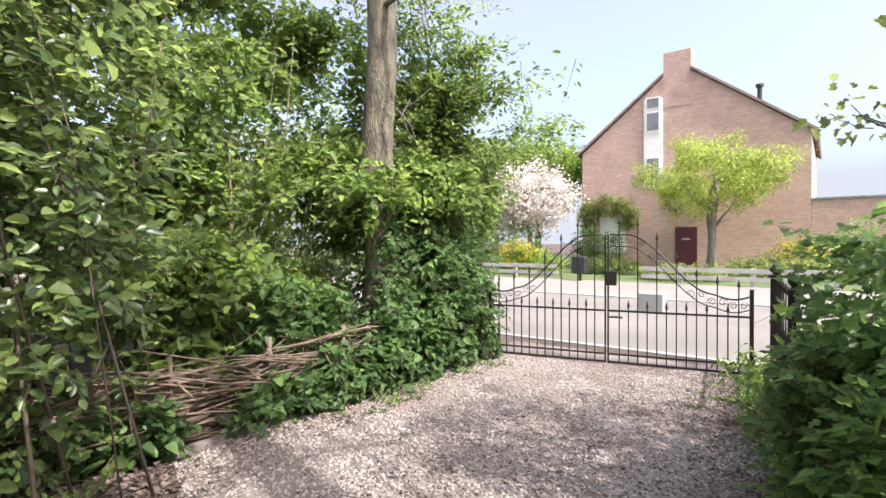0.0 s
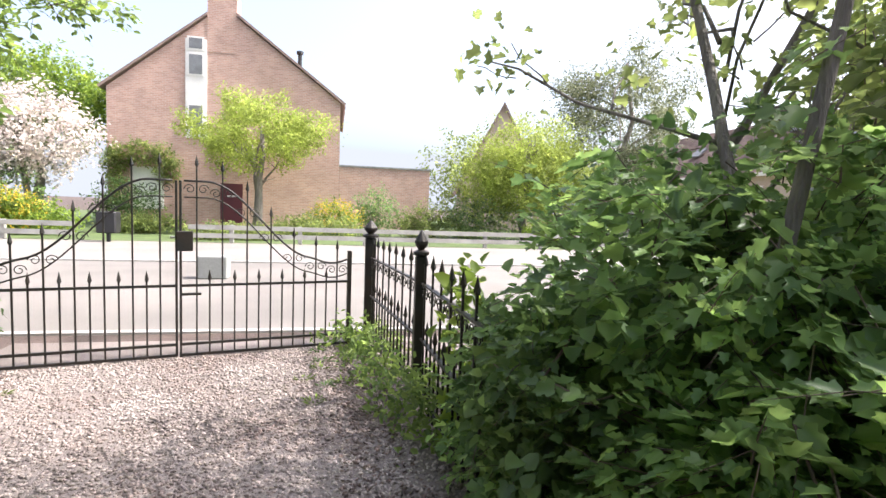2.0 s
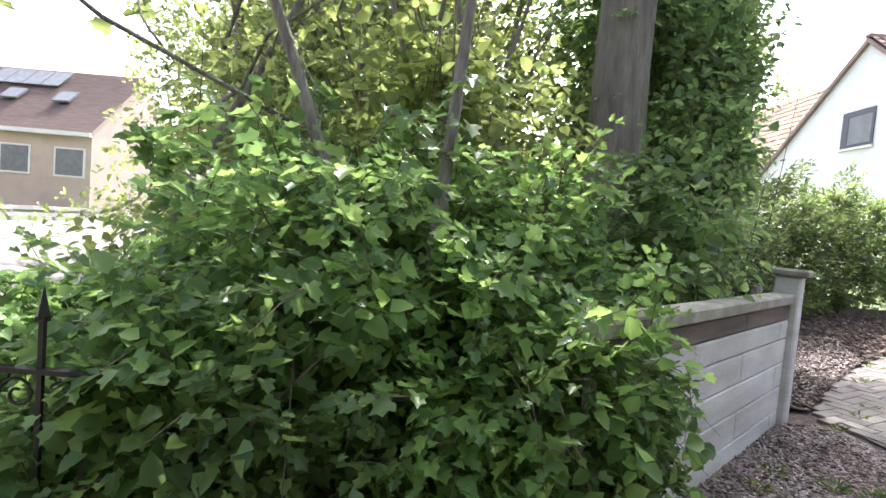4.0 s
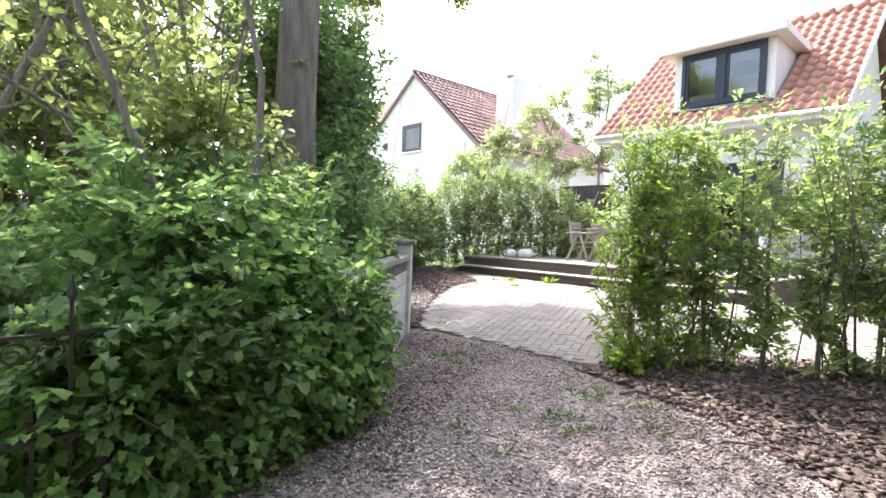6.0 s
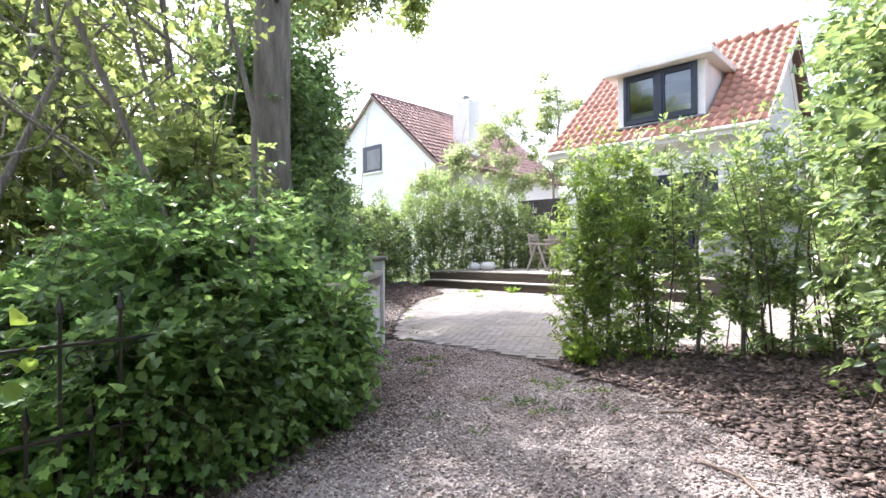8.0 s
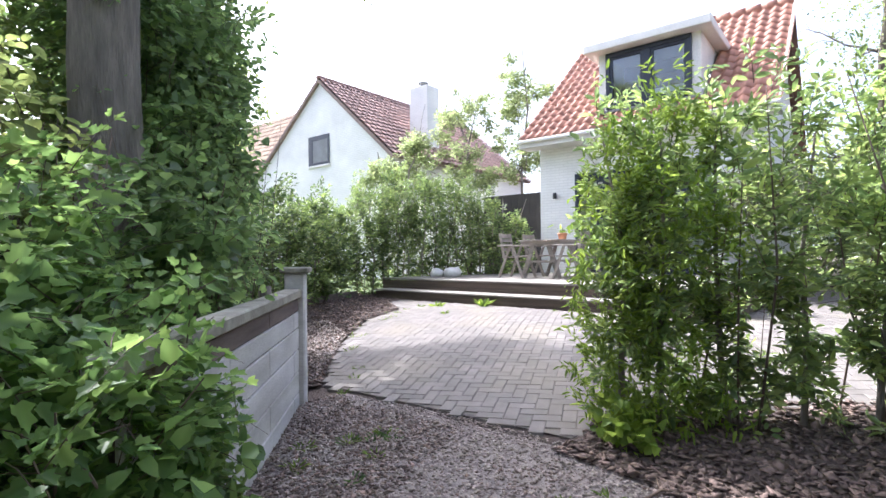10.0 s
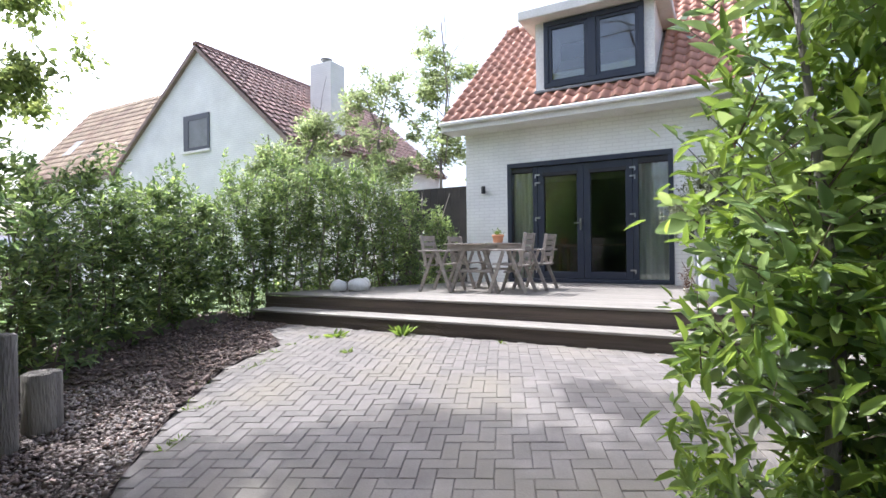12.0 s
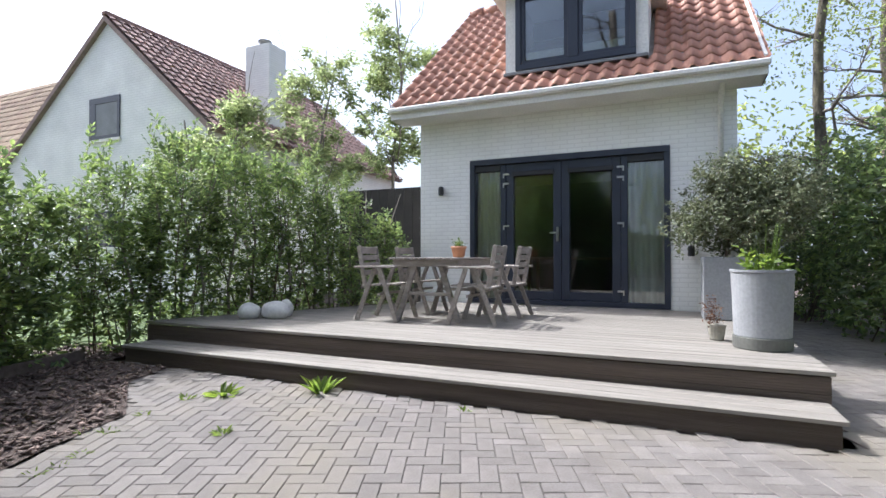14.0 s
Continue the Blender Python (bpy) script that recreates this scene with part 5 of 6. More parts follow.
# low rail fence along the far side of the road
rf = thing("rail_fence", (0, -26.6, -0.3), "low grey wooden two-rail fence along the road", "fence")
for x in range(-40, 20, 2):
    if 9 < x < 12.5:
        continue
    part("post", boxes([((x - 0.06, -0.06, 0), (x + 0.06, 0.06, 0.55))], 0.01), M["rail_wood"], rf)
for a, b in ((-41, 9.2), (12.2, 20)):
    for z in (0.15, 0.4):
        part("rail", boxes([((a, 0.062, z), (b, 0.1, z + 0.14))]), M["rail_wood"], rf)
cab = thing("street_cabinet", (6.87, -19.1, -0.3), "grey street cabinet standing by the kerb", "street cabinet")
part("body", boxes([((-0.23, -0.15, 0), (0.23, 0.15, 0.38))], 0.02), M["grey_box"], cab)
bn = thing("litter_bin", (11.2, -26.2, -0.3), "dark litter bin on a post beside the path", "bin")
part("bin", boxes([((-0.25, -0.2, 0.25), (0.25, 0.2, 0.85))], 0.03), M["dark_plastic"], bn)
part("post", boxes([((-0.04, -0.04, 0), (0.04, 0.04, 0.25))]), M["dark_plastic"], bn)

# planting across the road
Z0 = -0.3
plant("round_tree", (8.1, -32.3, Z0), "round yellow-green tree before the brick house", clumps((8.1, -32, 3.7), 2.9, 1.4, 44, 51, 0.62),
      2600, 6, 0.13, 0.5, "leaf_yellow", 20, trunk=((8.1, -32, 4.2), 0.22), spread=0.2, category="tree")
plant("blossom_tree", (15.5, -31.0, Z0), "white-blossomed garden tree beyond the road", [(15.8, -31, 3.2, 2.2, 1.5, 1.5), (17.5, -31.5, 2.8, 1.8, 1.3, 1.2)],
      700, 5, 0.12, 0.5, "leaf_grey", 21, trunk=((15.8, -31, 4), 0.14), spread=0.22, category="tree", extra=("pink", 2400, 0.13))
plant("green_tree", (18.5, -37, Z0), "light green broadleaf tree beyond the road", [(18, -37, 5.6, 2.6, 2, 1.8), (16.2, -37, 5.0, 1.8, 1.5, 1.4), (21, -38, 5.5, 3, 2, 2)],
      2400, 6, 0.2, 0.55, "leaf_lime", 22, trunk=((18.2, -37, 6.5), 0.25), spread=0.3, category="tree")
for i, (x, y, w, h, m, lab) in enumerate((
        (13.3, -33.6, 1.3, 1.0, "leaf_ivy", "dark climbing shrub round the window"), (17, -30.5, 2.2, 1.2, "leaf_dark", "dark garden hedge beyond the rail fence"),
        (20.5, -29.5, 2.5, 1.3, "leaf_dark", "dark garden hedge beyond the rail fence"), (14.3, -28.6, 1.3, 0.5, "leaf_lime", "low bright yellow-green shrub in the border"),
        (3.2, -31.5, 0.9, 1.0, "leaf_dark", "round dark shrub before the annex"), (5.6, -29.5, 1.5, 0.4, "leaf_wood", "low green plants in the border"),
        (1.0, -31, 1.3, 0.7, "leaf_wood", "loose green bushy border shrub"), (-1.5, -31, 1.8, 1.0, "leaf_dark", "bushy dark border shrub"), (-5.5, -29.4, 1.6, 0.7, "leaf_dark", "bushy dark border shrub"),
        (-3.3, -28.6, 1.0, 0.5, "leaf_lime", "yellow-green shrub in the cottage border"), (11.6, -30.3, 1.2, 0.35, "leaf_wood", "low leafy green plants beyond the rail"), (8.2, -28.2, 1.4, 0.25, "leaf_wood", "low leafy green plants beyond the rail"))):
    plant("border_shrub", (x, y, Z0), lab, [(x, y, Z0 + h, w, w * 0.6, h), (x + w * 0.5, y, Z0 + h * 0.7, w * 0.6, w * 0.5, h * 0.7)], int(500 * w), 5, 0.12, 0.5, m, 30 + i, spread=0.14)
plant("wall_creeper", (13.3, -34.6, Z0), "green creeper on the brick wall", [(13.3, -34.7, 2.9, 1.3, 0.25, 0.5), (12.2, -34.7, 2.4, 0.5, 0.25, 0.7), (14.3, -34.7, 2.2, 0.4, 0.25, 1.0)], 700, 5, 0.12, 0.6, "leaf_wood", 45, spread=0.12, category="climber")
for x, y in ((14.8, -28.2), (5.0, -30.3)):
    plant("yellow_shrub", (x, y, Z0), "shrub covered in yellow flowers", [(x, y, Z0 + 0.8, 0.9, 0.6, 0.6)], 250, 5, 0.1, 0.6, "leaf_lime", 46, spread=0.12, extra=("yellow", 260, 0.07))
plant("willow", (-3.1, -31, Z0), "broad yellow-green willow beside the steep house", [(-3.1, -31, 2.8, 2.3, 2.0, 1.9), (-1.6, -31, 2.2, 1.6, 1.6, 1.4), (-4.4, -31, 2.4, 1.6, 1.5, 1.8)],
      3600, 7, 0.17, 0.3, "leaf_yellow", 47, trunk=((-3.1, -31, 4), 0.2), spread=0.3, category="tree")
plant("street_tree", (-8.4, -32.4, Z0), "tall light grey-green tree over the street gardens", clumps((-8.4, -32.4, 5.6), 3.6, 3.2, 60, 52, 0.75),
      3200, 6, 0.15, 0.45, "leaf_grey", 48, trunk=((-8.4, -32.4, 7.5), 0.25), spread=0.3, category="tree")
plant("dark_evergreen", (-7.2, -31.0, Z0), "dark evergreen shrub below the street tree", [(-7.4, -31, 1.6, 1.1, 0.9, 1.6)], 900, 5, 0.12, 0.5, "leaf_ivy", 49, spread=0.12)
for i, (x, y, r, h) in enumerate(((24, -34, 4, 3.2), (31, -40, 6, 5), (-30, -62, 9, 4), (-14, -64, 8, 5), (40, -30, 7, 5), (45, -12, 8, 6), (40, 15, 9, 7), (-45, -20, 9, 6), (-30, 22, 9, 6), (0, 30, 12, 6), (20, 26, 9, 7))):
    plant("background_tree", (x, y, Z0), "broad green tree in the distance", [(x, y, h, r, r * 0.8, h), (x + r * 0.6, y, h * 0.8, r * 0.6, r * 0.6, h * 0.7)], 1500, 5, 0.4, 0.6, "leaf_wood", 60 + i, trunk=((x, y, h * 1.4), 0.3), spread=0.5, category="tree")

# ---- drive side: shrubs, hedges, woodland ----


def off_drive(p):
    """Keeps leaves off the walked strip."""
    x, y, z = p[:, 0], p[:, 1], p[:, 2]
    edge = np.interp(y, (-15, -12.95, -12.5, -11.5, -11.0, -10.4, -9.9, -8.9), (4.2, 4.24, 4.46, 4.38, 4.15, 3.75, 3.0, 2.0))
    left = np.interp(y, (-15, -14, -12.5, -10.7, -9), (7.45, 7.2, 7.25, 7.3, 7.5))
    return (z > -0.29) & ~((x > edge) & (x < left) & (y < -8.9))


plant("mixed_shrub", (3.6, -12.0, Z0), "large dense green hazel and maple shrub over the iron fence", [
    (3.4, -11.7, 0.35, 0.9, 0.85, 0.92), (3.25, -12.8, 0.05, 0.75, 0.6, 0.6), (3.75, -10.8, 0.12, 0.47, 0.45, 0.6), (3.45, -10.55, 0.3, 0.25, 0.2, 0.35), (3.65, -11.2, 0.1, 0.6, 0.6, 0.7), (3.95, -12.1, -0.05, 0.55, 0.8, 0.5), (4.1, -12.0, 0.25, 0.35, 0.5, 0.4),
    (2.9, -11.1, 0.5, 0.8, 0.7, 0.75), (3.5, -13.6, -0.1, 0.4, 0.5, 0.25)],
      4300, 12, 0.068, 0.95, "leaf_shrub", 70, keep=off_drive, stems=60, inner=0.2, rough=0.34, shoots=dict(shape="lobed", length=0.3, fan=0.3, droop=0.25))
plant("fence_sapling", (4.3, -13.1, Z0), "young light green maple growing through the fence", [(4.35, -13.0, 0.25, 0.3, 0.5, 0.4), (4.4, -13.5, 0.0, 0.3, 0.4, 0.3)], 160, 5, 0.09, 0.8, "leaf_lime", 71, spread=0.1, keep=off_drive, stems=8)


def sapling(x, y, top, r, seed):
    rng = np.random.default_rng(seed)
    ob = thing("sapling", (x, y, Z0), "thin bare-stemmed young tree with sparse leaves", "tree", "saplings")
    d = (rng.normal() * 0.3, rng.normal() * 0.3, top)
    runs = branch_runs((0, 0, 0), d, r, rng, n=7, spread=0.35, reach=0.8, levels=2, start=0.3)
    tubes("trunk", runs, M["bark"], ob, n=6)
    tips = np.array([p[-1] for p, _ in runs] + [p[3] for p, _ in runs])
    c = np.repeat(tips, 7, 0) + rng.normal(size=(len(tips) * 7, 3)) * 0.09
    blades("leaves", c, rng.normal(size=c.shape), rng.normal(size=c.shape) * 0.5 + np.array([0, 0, 1]), 0.075 * rng.uniform(0.5, 1.2, len(c)), 0.85, "lobed", M["leaf_wood"], ob, rng=rng)
    return ob


for i, (x, y, t, r) in enumerate(((3.69, -11.47, 3.6, 0.03), (3.5, -11.75, 3.8, 0.035), (2.9, -12.8, 4.2, 0.03), (2.4, -11.2, 4.5, 0.035), (1.4, -12.2, 5.0, 0.04), 
                                  (0.6, -11.2, 5.0, 0.045), (0.2, -12.6, 5.2, 0.04), (0.4, -13.2, 5.5, 0.05), (2.2, -11.9, 4.0, 0.025), (-0.5, -10.2, 4.6, 0.04), (1.2, -10.9, 4.5, 0.03))):
    sapling(x, y, t, r, 100 + i)


def big_trunk(name, base, top, r, label, mt, seed, crown=None):
    rng = np.random.default_rng(seed)
    ob = thing(name, base, label, "tree")
    b, t = np.zeros(3), np.array(top) - np.array(base)
    ts = np.linspace(0, 1, 9)
    pts = b + t * ts[:, None] + rng.normal(size=(9, 3)) * 0.03
    pts[0] = (0, 0, -0.1)
    rad = r * (1.0 - 0.45 * ts)
    rad[0] *= 1.35
    tubes("trunk", [([tuple(p) for p in pts], list(rad))], M[mt], ob, n=16)
    runs = []
    for _ in range(16):
        s = rng.uniform(0.35, 0.98)
        q = t * s
        d = rng.normal(size=3)
        d[2] = abs(d[2]) * 0.5
        d = unit(d[None])[0]
        runs += branch_runs(q, q + d * rng.uniform(1.2, 2.4), 0.035, rng, n=6, spread=0.5, reach=0.8, levels=1)
    tubes("branch", runs, M["bark"], ob, n=5)
    if crown:
        loc = [(c[0] - base[0], c[1] - base[1], c[2] - base[2], *c[3:]) for c in crown[0]]
        foliage("crown", loc, crown[1], 6, crown[2], 0.6, M[crown[3]], ob, seed, spread=0.14, inner=0.5)
    return ob


# the clumps round (-0.8, -10.4, 6) are unseen, added to shade the mixed shrub
big_trunk("poplar", (1.6, -10.15, Z0), (1.6, -10.1, 9.5), 0.23, "tall grey-barked tree behind the concrete wall", "bark", 201,
          (clumps((1.1, -9.4, 6.0), 2.2, 1.2, 26, 41, 0.5) + clumps((2.4, -9.3, 3.5), 0.75, 0.45, 7, 42, 0.2) + clumps((-0.8, -10.4, 6.0), 1.1, 0.5, 9, 43, 0.45) + [(0.2, -9.2, 4.6, 1.4, 1.2, 1.0)], 650, 0.1, "leaf_wood"))
big_trunk("leaning_tree", (8.1, -12.98, Z0), (8.3, -13.2, 9.0), 0.2, "tall tree with lichen on its grey bark beside the gate", "lichen_bark", 202,
          ([(8.3, -13.3, 6.0, 1.8, 1.5, 1.4)], 300, 0.08, "leaf_wood"))

def wood_edge(p):
    """The woodland stops along a line that runs from the shrub to the road."""
    a = np.degrees(np.arctan2(p[:, 1] + 10.68, p[:, 0] - 5.25)) % 360
    return off_drive(p) & ((a < 213 + 5 * np.sin(p[:, 2] * 3.3 + p[:, 0] * 4)) | (p[:, 2] < 0.75 - (a - 224) * 0.03))


plant("woodland_thicket", (0.8, -12.2, Z0), "dense light green woodland thicket behind the wall", [
    (0.2, -11.4, 1.6, 1.6, 1.5, 1.9), (1.2, -12.8, 1.4, 1.5, 1.5, 1.7), (-0.6, -13.4, 2.2, 1.9, 1.6, 2.2), (-0.8, -12.2, 3.9, 1.8, 1.8, 1.6), (-2.5, -15, 2.5, 2, 2, 2.4), (2.2, -10.8, 1.1, 0.6, 0.5, 0.7), (2.7, -11.5, 1.5, 0.7, 0.6, 0.7)],
      4300, 12, 0.085, 0.7, "leaf_wood", 72, category="thicket", inner=0.5, stems=120, keep=wood_edge, shoots=dict(shape="round", length=0.45, fan=0.35, droop=0.2))
plant("deep_woodland", (-5.0, -13.5, Z0), "deeper woodland trees and undergrowth behind the thicket", [
    (-4.0, -11.0, 2.5, 1.8, 2.0, 2.8), (-5.5, -14.0, 3.0, 2.2, 2.4, 3.3), (-4.0, -17.0, 2.8, 2.2, 2.2, 3.0), (-7.0, -12.0, 4.5, 2.4, 2.5, 2.6)],
      1900, 7, 0.15, 0.65, "leaf_wood", 76, spread=0.22, category="thicket", inner=0.5, stems=60, keep=wood_edge)
plant("dark_undergrowth", (0.6, -10.6, Z0), "dark evergreen undergrowth at the back of the wall", [(0.6, -10.4, 0.4, 1.2, 0.8, 0.9), (1.9, -11.0, 0.3, 0.8, 0.6, 0.7), (-0.8, -9.6, 0.5, 1.1, 0.8, 1.0)],
      1800, 6, 0.09, 0.5, "leaf_dark", 73, spread=0.1, keep=off_drive, stems=40)
plant("tall_shrub", (-0.3, -9.2, Z0), "tall dark green leafy shrub beside the planting bed", [
    (-0.4, -9.1, 2.0, 1.2, 1.0, 1.7), (0.4, -9.6, 3.1, 1.1, 1.0, 1.1), (-1.0, -8.6, 1.2, 0.9, 0.8, 1.2), (0.9, -9.9, 1.4, 0.9, 0.6, 0.9), (1.0, -9.6, 2.3, 0.8, 0.6, 1.0), (2.2, -9.95, 1.0, 0.6, 0.45, 0.5), (0.2, -9.1, 1.0, 0.8, 0.6, 1.0), (0.75, -8.95, 1.7, 0.55, 0.4, 0.8), (0.7, -8.95, 2.6, 0.55, 0.4, 0.6), (0.75, -9.0, 0.8, 0.45, 0.35, 0.5)],
      3000, 12, 0.085, 0.62, "leaf_dark", 74, keep=off_drive, stems=50, inner=0.3, rough=0.35, shoots=dict(shape="round", length=0.4, fan=0.35, droop=0.25))

# hedge between the patio and the neighbour
def hedge(name, runs, label, seed, density, mt="leaf_hedge", size=0.085, keep=None, stems=30, wide=0.4, fill=0.0):
    a = runs[0]
    return plant(name, (a[0], a[1], gz(a[1])), label, runs, density, 10, size, wide, mt, seed, category="hedge", keep=keep, stems=stems, inner=0.3, rough=0.2,
                 shoots=dict(shape="laurel", length=0.24, fan=0.12, droop=0.0, lift=0.5, tilt=0.8), fill=fill)


hedge("patio_hedge", [(-2.75, -3.9, 1.15, 0.55, 0.6, 1.2), (-2.5, -3.2, 1.35, 0.5, 0.6, 1.35), (-2.15, -2.5, 1.4, 0.5, 0.6, 1.4), (-1.75, -1.8, 1.35, 0.5, 0.6, 1.35), (-1.4, -1.1, 1.15, 0.45, 0.55, 1.15), (-1.05, -0.4, 0.9, 0.35, 0.5, 0.9)],
      "dense narrow-leaved evergreen hedge beside the deck", 80, 3500, stems=60, wide=0.42, keep=lambda p: (p[:, 0] < -0.72) & (p[:, 2] > 0.02) & ((p[:, 0] < -2.35 + (p[:, 1] + 3.69) * 0.52) | (p[:, 2] > 0.4)))
hedge("laurel_hedge", [(-2.6, -5.4, 0.85, 0.6, 0.7, 1.25), (-2.3, -6.4, 0.8, 0.6, 0.7, 1.3), (-1.8, -7.3, 0.65, 0.6, 0.6, 1.25), (-2.8, -4.7, 0.8, 0.5, 0.5, 1.1)],
      "lower dark laurel hedge behind the planting bed", 81, 2300, "leaf_hedge", 0.105, stems=30)
def uprights(ob, line, n, h, r, seed):
    """Slender upright stems along a hedge."""
    rng = np.random.default_rng(seed)
    o = np.array(ob.matrix_world.translation)
    for i in range(n):
        a, b = np.array(line[0]), np.array(line[1])
        p = a + (b - a) * (i + 0.5 + rng.normal() * 0.15) / n
        z = gz(p[1])
        q = rng.normal(size=6) * 0.08
        pts = np.array([(p[0], p[1], z - 0.05), (p[0] + q[0] * 0.5, p[1] + q[1] * 0.5, z + h * 0.35), (p[0] + q[2], p[1] + q[3], z + h * 0.65), (p[0] + q[4] * 1.5, p[1] + q[5] * 1.5, z + h)]) - o
        tubes("trunk", [([tuple(v) for v in pts], [r, r * 0.85, r * 0.6, r * 0.25])], M["bark"], ob, n=7)


uprights([o for o in bpy.data.objects if o.name == "patio_hedge"][0], ((-2.7, -4.0), (-1.0, -0.4)), 13, 2.2, 0.022, 830)
uprights([o for o in bpy.data.objects if o.name == "laurel_hedge"][0], ((-1.75, -7.4), (-2.65, -4.8)), 9, 1.5, 0.02, 831)
# laurel screen on the other side of the drive
scr = [(4.2, -8.02, 0.85, 0.29, 0.26, 1.12)] + [(4.42 + i * 0.36, -7.92 + i * 0.2, 0.85 + 0.04 * (i % 3), 0.34, 0.3, 1.12 + 0.06 * (i % 2)) for i in range(8)]
scr += [(4.3 + i * 0.36, -7.97 + i * 0.2, 0.3, 0.22, 0.2, 0.42) for i in range(9)]
screen = hedge("laurel_screen", scr, "glossy laurel screen with bare stems along the drive", 82, 2800, "leaf_laurel", 0.086, stems=60, wide=0.4,
               keep=lambda p: (np.cos(2 * math.pi * (p[:, 0] - 4.25) / 0.72) > -1.02 + 0.12 * np.sin(p[:, 2] * 9.0)) & ((p[:, 2] > 0.55) | (np.sin(p[:, 0] * 17.0 + p[:, 2] * 6.0) + np.sin(p[:, 2] * 11.0 - p[:, 0] * 5.0) > -0.6)))
rg = np.random.default_rng(820)
for i, b in enumerate(scr[:9]):
    x, y = b[0] - scr[0][0], b[1] - scr[0][1]
    q = rg.normal(size=6) * 0.07
    tubes("trunk", [([(x, y, -0.06), (x + q[0] * 0.5, y + q[1] * 0.5, 0.5), (x + q[2], y + q[3], 1.1), (x + q[4] * 1.4, y + q[5] * 1.4, 1.85)], [0.023, 0.019, 0.014, 0.006])], M["bark"], screen, n=8)
foliage("young_leaves", [(-0.03, -0.03, 0.84, 0.25, 0.27, 1.1), (0.3, 0.05, 1.0, 0.34, 0.33, 1.15)], 850, 6, 0.07, 0.3, M["leaf_lime"], screen, 821, "narrow lime-green young leaves", spread=0.05, inner=0.0, up=0.9, rough=0.2)
plant("ground_ivy", (4.3, -8.35, gz(-8.35)), "broad-leaved bright green plant at the foot of the laurels", [(4.28, -8.3, -0.08, 0.16, 0.12, 0.16), (4.45, -8.38, -0.12, 0.12, 0.1, 0.1)], 36, 5, 0.075, 0.8, "leaf_lime", 822, spread=0.06, category="plant")
tall = [(6.9, -8.2, 1.6, 0.75, 0.8, 1.9), (7.6, -9.6, 1.7, 0.8, 1.0, 2.0), (7.3, -7.2, 2.6, 1.0, 0.9, 1.9), (8.4, -8.6, 3.0, 1.2, 1.3, 2.2), (6.6, -7.4, 2.3, 0.7, 0.5, 0.8)]
plant("tall_hedge", (7.4, -8.6, Z0), "tall bright green mixed hedge along the drive", tall, 2900, 12, 0.085, 0.6, "leaf_hedge", 83, stems=50, category="hedge", shoots=dict(shape="round", length=0.4, fan=0.35, droop=0.2))
plant("side_hedge", (6.6, -1.5, 0), "tall dark hedge along the path beside the cottage", [(6.3, -3.0, 1.2, 0.7, 1.0, 1.5), (6.15, -0.9, 1.35, 0.75, 1.1, 1.7), (6.1, 1.0, 1.4, 0.8, 1.1, 1.75), (6.0, 2.9, 1.5, 0.85, 1.2, 1.8), (5.7, 4.8, 1.5, 0.9, 1.1, 1.8), (4.9, 6.2, 1.4, 0.9, 0.7, 1.7), (6.5, -5.0, 1.2, 0.7, 1.0, 1.5)],
      2600, 10, 0.1, 0.55, "leaf_hedge", 84, stems=60, category="hedge", shoots=dict(shape="laurel", length=0.35, fan=0.3, droop=0.1))
for i, (x, y, h) in enumerate(((5.9, 4.2, 8.5), (8.0, 2.5, 7.5), (7.6, 6.5, 9.0))):
    big_trunk("sparse_tree", (x, y, -0.1), (x + 0.2, y, h), 0.12, "slender half-bare tree behind the side hedge", "lichen_bark", 210 + i, ([(x, y, h * 0.75, 1.6, 1.4, h * 0.2)], 260, 0.08, "leaf_wood"))
for i, (x, y, zc, r, hh, n) in enumerate(((-5.0, 0.2, 3.4, 0.8, 1.2, 26), (-5.0, 3.0, 4.8, 1.15, 1.9, 46), (-2.8, 3.0, 5.0, 0.95, 2.4, 46), (-6.3, 0.0, 2.9, 0.7, 1.0, 18))):
    plant("garden_tree", (x, y, 0), "upright pale yellow-green garden tree with separate leafy tufts behind the hedge", clumps((x, y, zc), r, hh, n, 95 + i, 0.3),
          n * 17, 8, 0.115, 0.55, "leaf_pale", 90 + i, trunk=((x + 0.1, y, zc + hh * 0.9), 0.06), category="tree", inner=0.4, shoots=dict(shape="round", length=0.35, fan=0.35, droop=0.1, lift=0.3), fill=0)
pf = thing("dark_fence", (-3.0, 1.0, 0), "dark stained wooden fence behind the deck hedge", "fence")
for i in range(12):
    part("board", boxes([((i * 0.19, 0, 0), (i * 0.19 + 0.18, 0.03, 2.5))]), M["dark_wood"], pf)

# left side of the drive, towards the gate
HAZEL = [(8.9, -9.0, 1.8, 1.3, 1.3, 2.2), (8.9, -10.6, 1.7, 1.3, 1.3, 2.2), (8.8, -12.0, 1.5, 1.2, 1.1, 1.9), (9.6, -9.6, 4.0, 1.8, 2.0, 1.5), (9.6, -12.2, 3.6, 1.6, 1.6, 1.3), (8.5, -7.4, 1.5, 1.0, 1.0, 1.9), (8.9, -13.9, 2.0, 1.1, 0.9, 1.6), (8.2, -14.3, 1.7, 0.9, 0.7, 0.9)]
plant("hawthorn_thicket", (8.6, -10.2, Z0), "tall leafy thicket of hazel and maple along the drive", [q for i, b in enumerate(HAZEL) for q in clumps(b[:3], b[3], b[5], 13, 400 + i, 0.5)],
      4600, 12, 0.095, 0.66, "leaf_hazel", 110, category="thicket", keep=off_drive, stems=110, inner=0.3, rough=0.3, shoots=dict(shape="round", length=0.5, fan=0.35, droop=0.2), fill=1.0)
